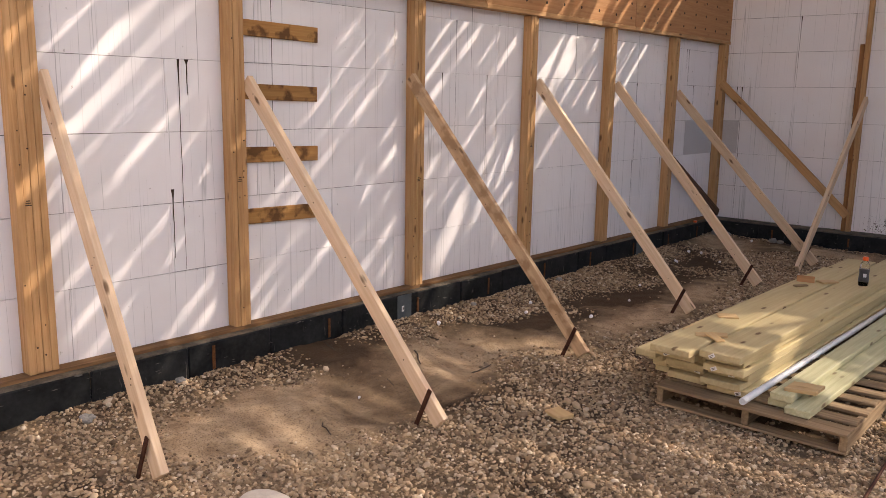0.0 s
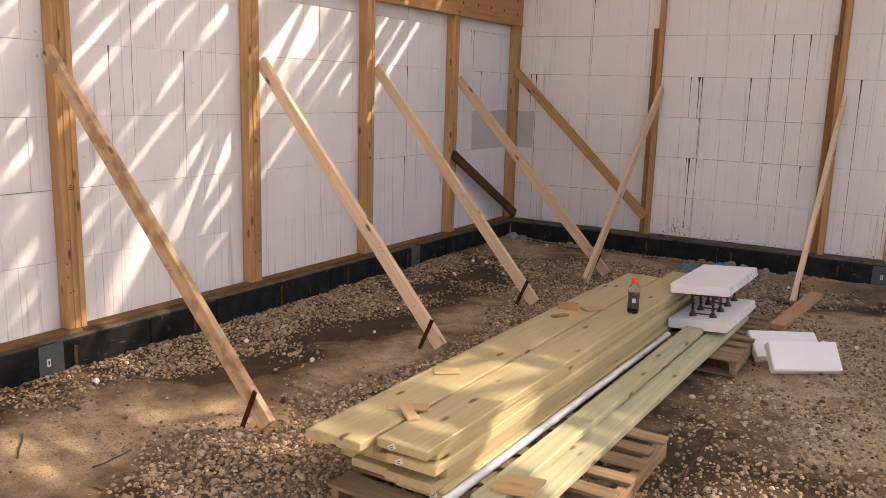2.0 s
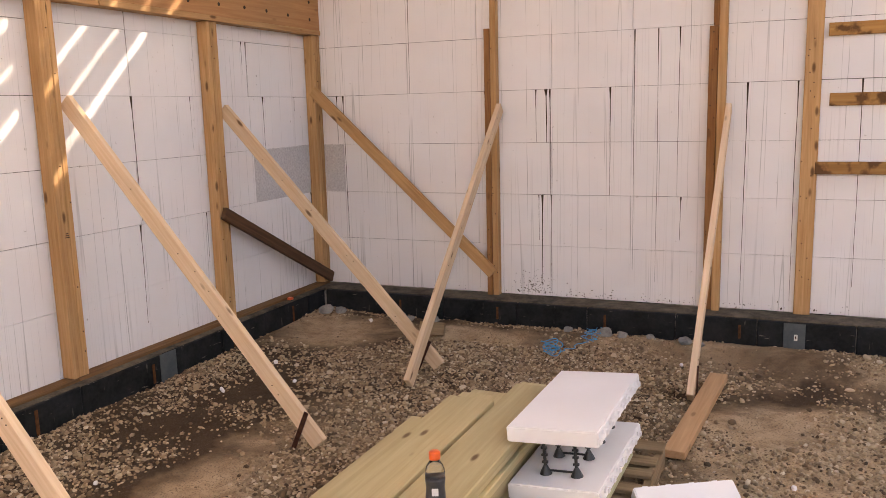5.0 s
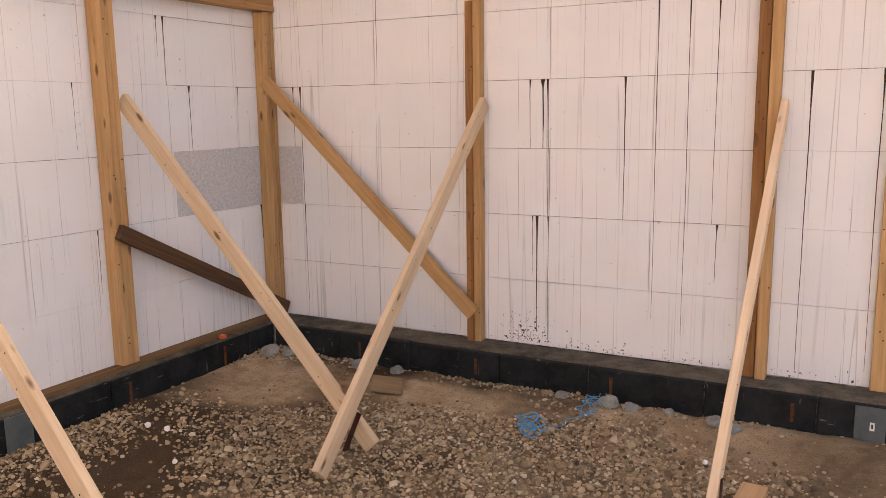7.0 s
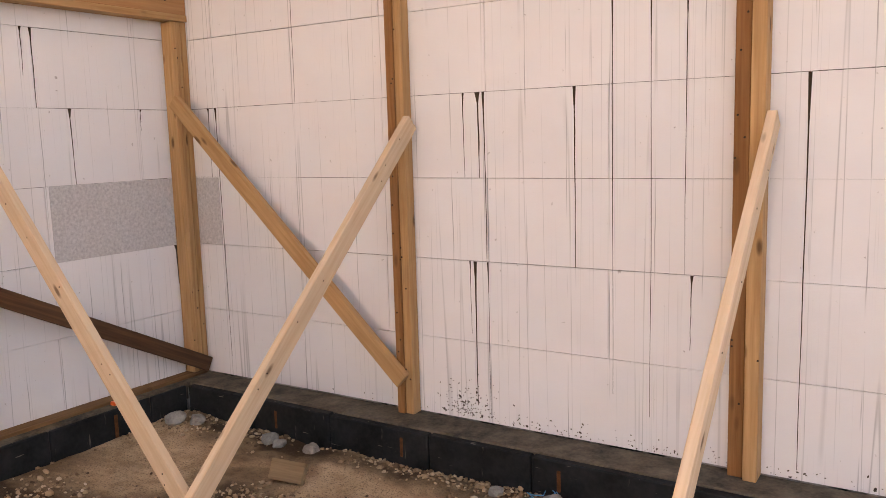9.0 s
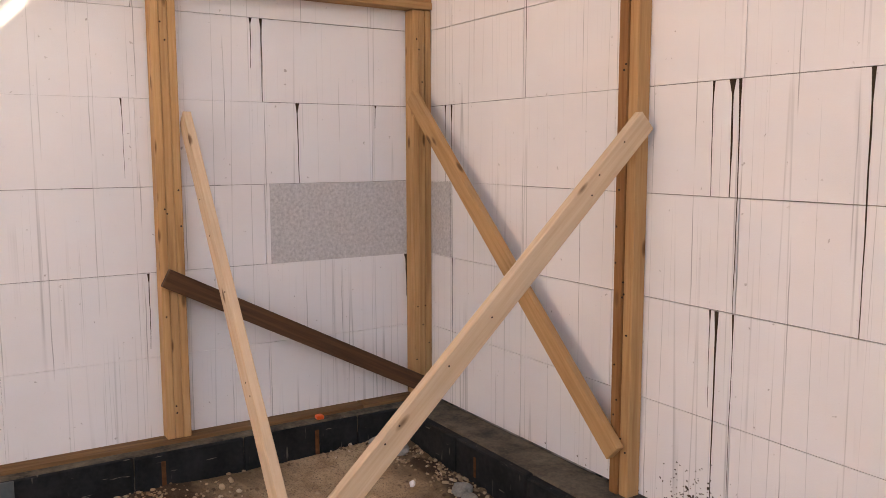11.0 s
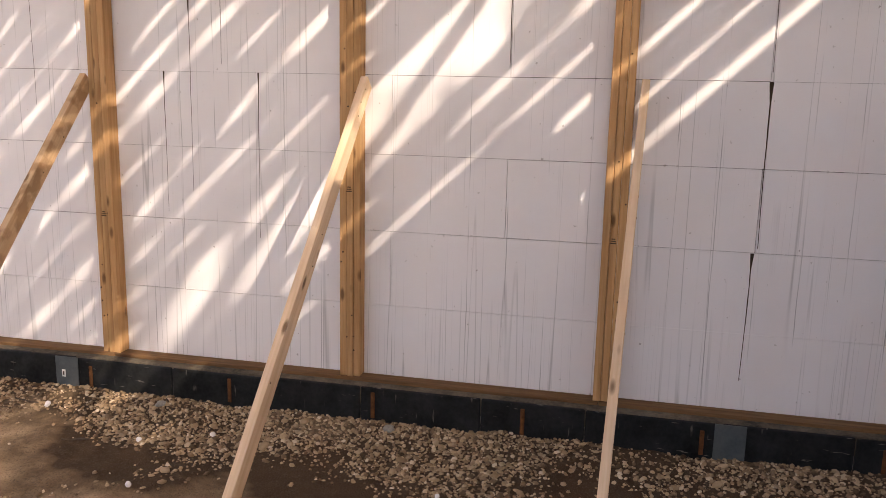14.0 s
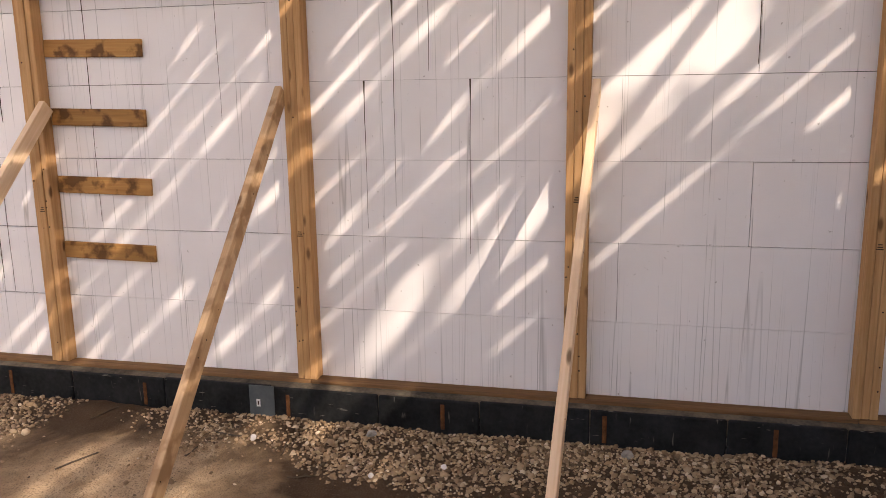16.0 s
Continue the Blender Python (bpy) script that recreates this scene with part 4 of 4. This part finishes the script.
tagged(box("orange_clip", (0.11, -0.735, 0.200), (0.150, -0.695, 0.222), ORANGE, bevel=0.005), "small orange plastic clip lying on the ledge", "clip")
rb = random.Random(77)
for k in range(28):
    x, y = rb.uniform(0.3, 4.2), rb.uniform(-8.8, -0.4)
    if 2.2 < x < 3.4 and -6.2 < y < -2.3:
        continue
    s = rb.uniform(0.007, 0.016)
    bm = bmesh.new()
    bmesh.ops.create_icosphere(bm, subdivisions=2, radius=s)
    for v in bm.verts:
        v.co *= 1 + 0.4 * noise.noise(v.co / s * 1.3 + Vector((k, 0, 0)))
    ob = new("foam_crumb", mesh_of("foam_crumb", bm, FOAM_CLEAN))
    ob.matrix_world = pose(x, y, rise(x, y) + s * 1.3)
    tagged(ob, "small white foam crumb lying on the ground", "foam crumb", "foam crumbs")

rt = random.Random(91)
for x, y in ((0.45, -6.3), (0.62, -6.05), (0.9, -6.5), (0.5, -5.6), (0.35, -6.75), (1.05, -6.9), (0.75, -5.4), (1.3, -7.6), (0.42, -5.95), (1.25, -6.3), (0.6, -7.3), (2.4, -6.75)):
    t = thing("twig", pose(x, y, rise(x, y)), "thin dry brown twig lying on the earth", "twig", "twigs")
    a, ln = rt.uniform(0, 3.14), rt.uniform(0.08, 0.22)
    strand("stem", [(x + math.cos(a) * ln * s + rt.uniform(-0.008, 0.008), y + math.sin(a) * ln * s + rt.uniform(-0.008, 0.008), rise(x + math.cos(a) * ln * s, y + math.sin(a) * ln * s) + 0.006) for s in (-0.5, -0.2, 0.1, 0.3, 0.5)], rt.uniform(0.002, 0.0045), BARK, t)

# ---- unseen laths overhead and a tree beyond, added to dapple sun on the wall ----
t = thing("shade_laths", pose(4.2, -5, TOP), "unseen wooden laths over the walls, added to cast shade streaks", "roof", kind="structure")
r5 = random.Random(9)
y = -8.9
while y < -0.15:
    w = r5.uniform(0.11, 0.23)
    if y + w > -0.22:
        w = -0.06 - y
    # longer to the north, so the board stack gets only patchy sun
    far = 7.4 if y > -5.0 else 5.0
    board("lath", (-0.25, y + w / 2, TOP + 0.013), (far, y + w / 2 + r5.uniform(-0.04, 0.04), TOP + 0.013), w, 0.022, (0, 0, 1), STUD, t)
    y += w + (r5.choice((0.05, 0.07, 0.09, 0.12)) if y < -1.1 else 0.045)
    # wide gap left for a broad band of sun on the west wall
    if -1.75 < y < -1.42:
        y = -1.20
# thinner battens laid askew on top, added to break up the sun streaks
rk = random.Random(3)
y = -10.2
while y < 0.4:
    w = r5.uniform(0.05, 0.10)
    a, b = (-0.25, y, TOP + 0.038), (4.4, y + 1.15 + r5.uniform(-0.12, 0.12) + rk.uniform(-0.3, 0.7), TOP + 0.038)
    if b[1] < 0.2:
        board("batten", a, b, w, 0.022, (0, 0, 1), STUD, t)
    y += w + r5.uniform(0.10, 0.30)


def tree(base, height, spread, centre, leaves, seed):
    r = random.Random(seed)
    t = thing("tree", pose(*base), "unseen leafy green tree beyond the walls, added to dapple the sun", "tree")
    bm = bmesh.new()
    limbs = []
    trunk_top = Vector((base[0], base[1], height * 0.55))

    def limb(a, b, ra, rb2):
        mm, ln = along(a, b, (0.3, 0.5, 0.8))
        bmesh.ops.create_cone(bm, cap_ends=True, segments=8, radius1=ra, radius2=rb2, depth=ln, matrix=mm @ pose(0, 0, 0, 0, 90, 0))
    limb(Vector(base), trunk_top, 0.26, 0.16)
    for k in range(16):
        e = Vector(centre) + Vector((r.uniform(-1, 1) * spread[0], r.uniform(-1, 1) * spread[1], r.uniform(-0.7, 0.8) * spread[2]))
        mid = (trunk_top + e) / 2 + Vector((0, 0, r.uniform(0.1, 0.8)))
        limb(trunk_top, mid, 0.09, 0.05)
        limb(mid, e, 0.05, 0.015)
        limbs.append(e)
    part("trunk", bm, BARK, t, "grey-brown bark", Matrix.Identity(4))
    vs, fs = [], []
    for k in range(leaves):
        e = r.choice(limbs) + Vector((r.gauss(0, 0.65), r.gauss(0, 0.65), r.gauss(0, 0.5)))
        q = Euler((r.uniform(-1.2, 1.2), r.uniform(-1.2, 1.2), r.uniform(0, 6.28))).to_matrix()
        s = r.uniform(0.05, 0.11)
        i = len(vs)
        vs += [e + q @ Vector(c) * s for c in ((-1, 0, 0), (0, -0.55, 0.1), (1.1, 0, -0.1), (0, 0.55, 0.1))]
        fs.append((i, i + 1, i + 2, i + 3))
    me = bpy.data.meshes.new("crown")
    me.from_pydata(vs, [], fs)
    me.materials.append(LEAFM)
    ob = new("crown", me)
    place(ob, Matrix.Identity(4), t)
    ob["label"] = "loose crown of small green leaves"


# out of view; crown set in the sun's path to soften the streaks
tree((9.6, 4.6, -0.05), 10.0, (3.2, 2.6, 1.8), (8.2, 2.9, 10.0), 2400, 4)

# ---- foam blocks of the walls ----
shared = {}


def block(wall, c, row, a, b, jitter):
    """One foam face panel of a course, from a to b along its wall."""
    z0, z1 = BASE + row * COURSE, min(BASE + (row + 1) * COURSE, TOP)
    gap = rg.choice((0.0044, 0.0026, 0.0026, 0.0012))
    key = (round(b - a, 3), round(z1 - z0, 3), c, gap)
    if key not in shared:
        size = (0.012, b - a - gap * 0.8, z1 - z0 - gap) if c == "x" else (b - a - gap * 0.8, 0.012, z1 - z0 - gap)
        shared[key] = mesh_of("foam_block", box_bm(*size, 0.0006), FOAM)
    ob = new("foam_block", shared[key])
    mid = (a + b) / 2
    p = (-0.006 + jitter, mid, (z0 + z1) / 2) if c == "x" else (mid, 0.006 - jitter, (z0 + z1) / 2)
    place(ob, pose(*p), wall)


rj, rg = random.Random(5), random.Random(14)
for row in range(ROWS_UP):
    if BASE + row * COURSE > TOP - 0.02:
        continue
    for wall, c, start, lo, hi in ((wall_west, "x", -2.15 if row % 2 == 0 else -2.76, -13.3, 0.0), (wall_north, "y", 0.905 if row % 2 == 0 else 0.295, 0.0, 10.0)):
        k = math.floor((lo - start) / LONG)
        while start + k * LONG < hi - 0.01:
            a, b = max(lo, start + k * LONG), min(hi, start + (k + 1) * LONG)
            if b - a > 0.05:
                block(wall, c, row, a, b, rj.uniform(-0.0008, 0.0006))
            k += 1
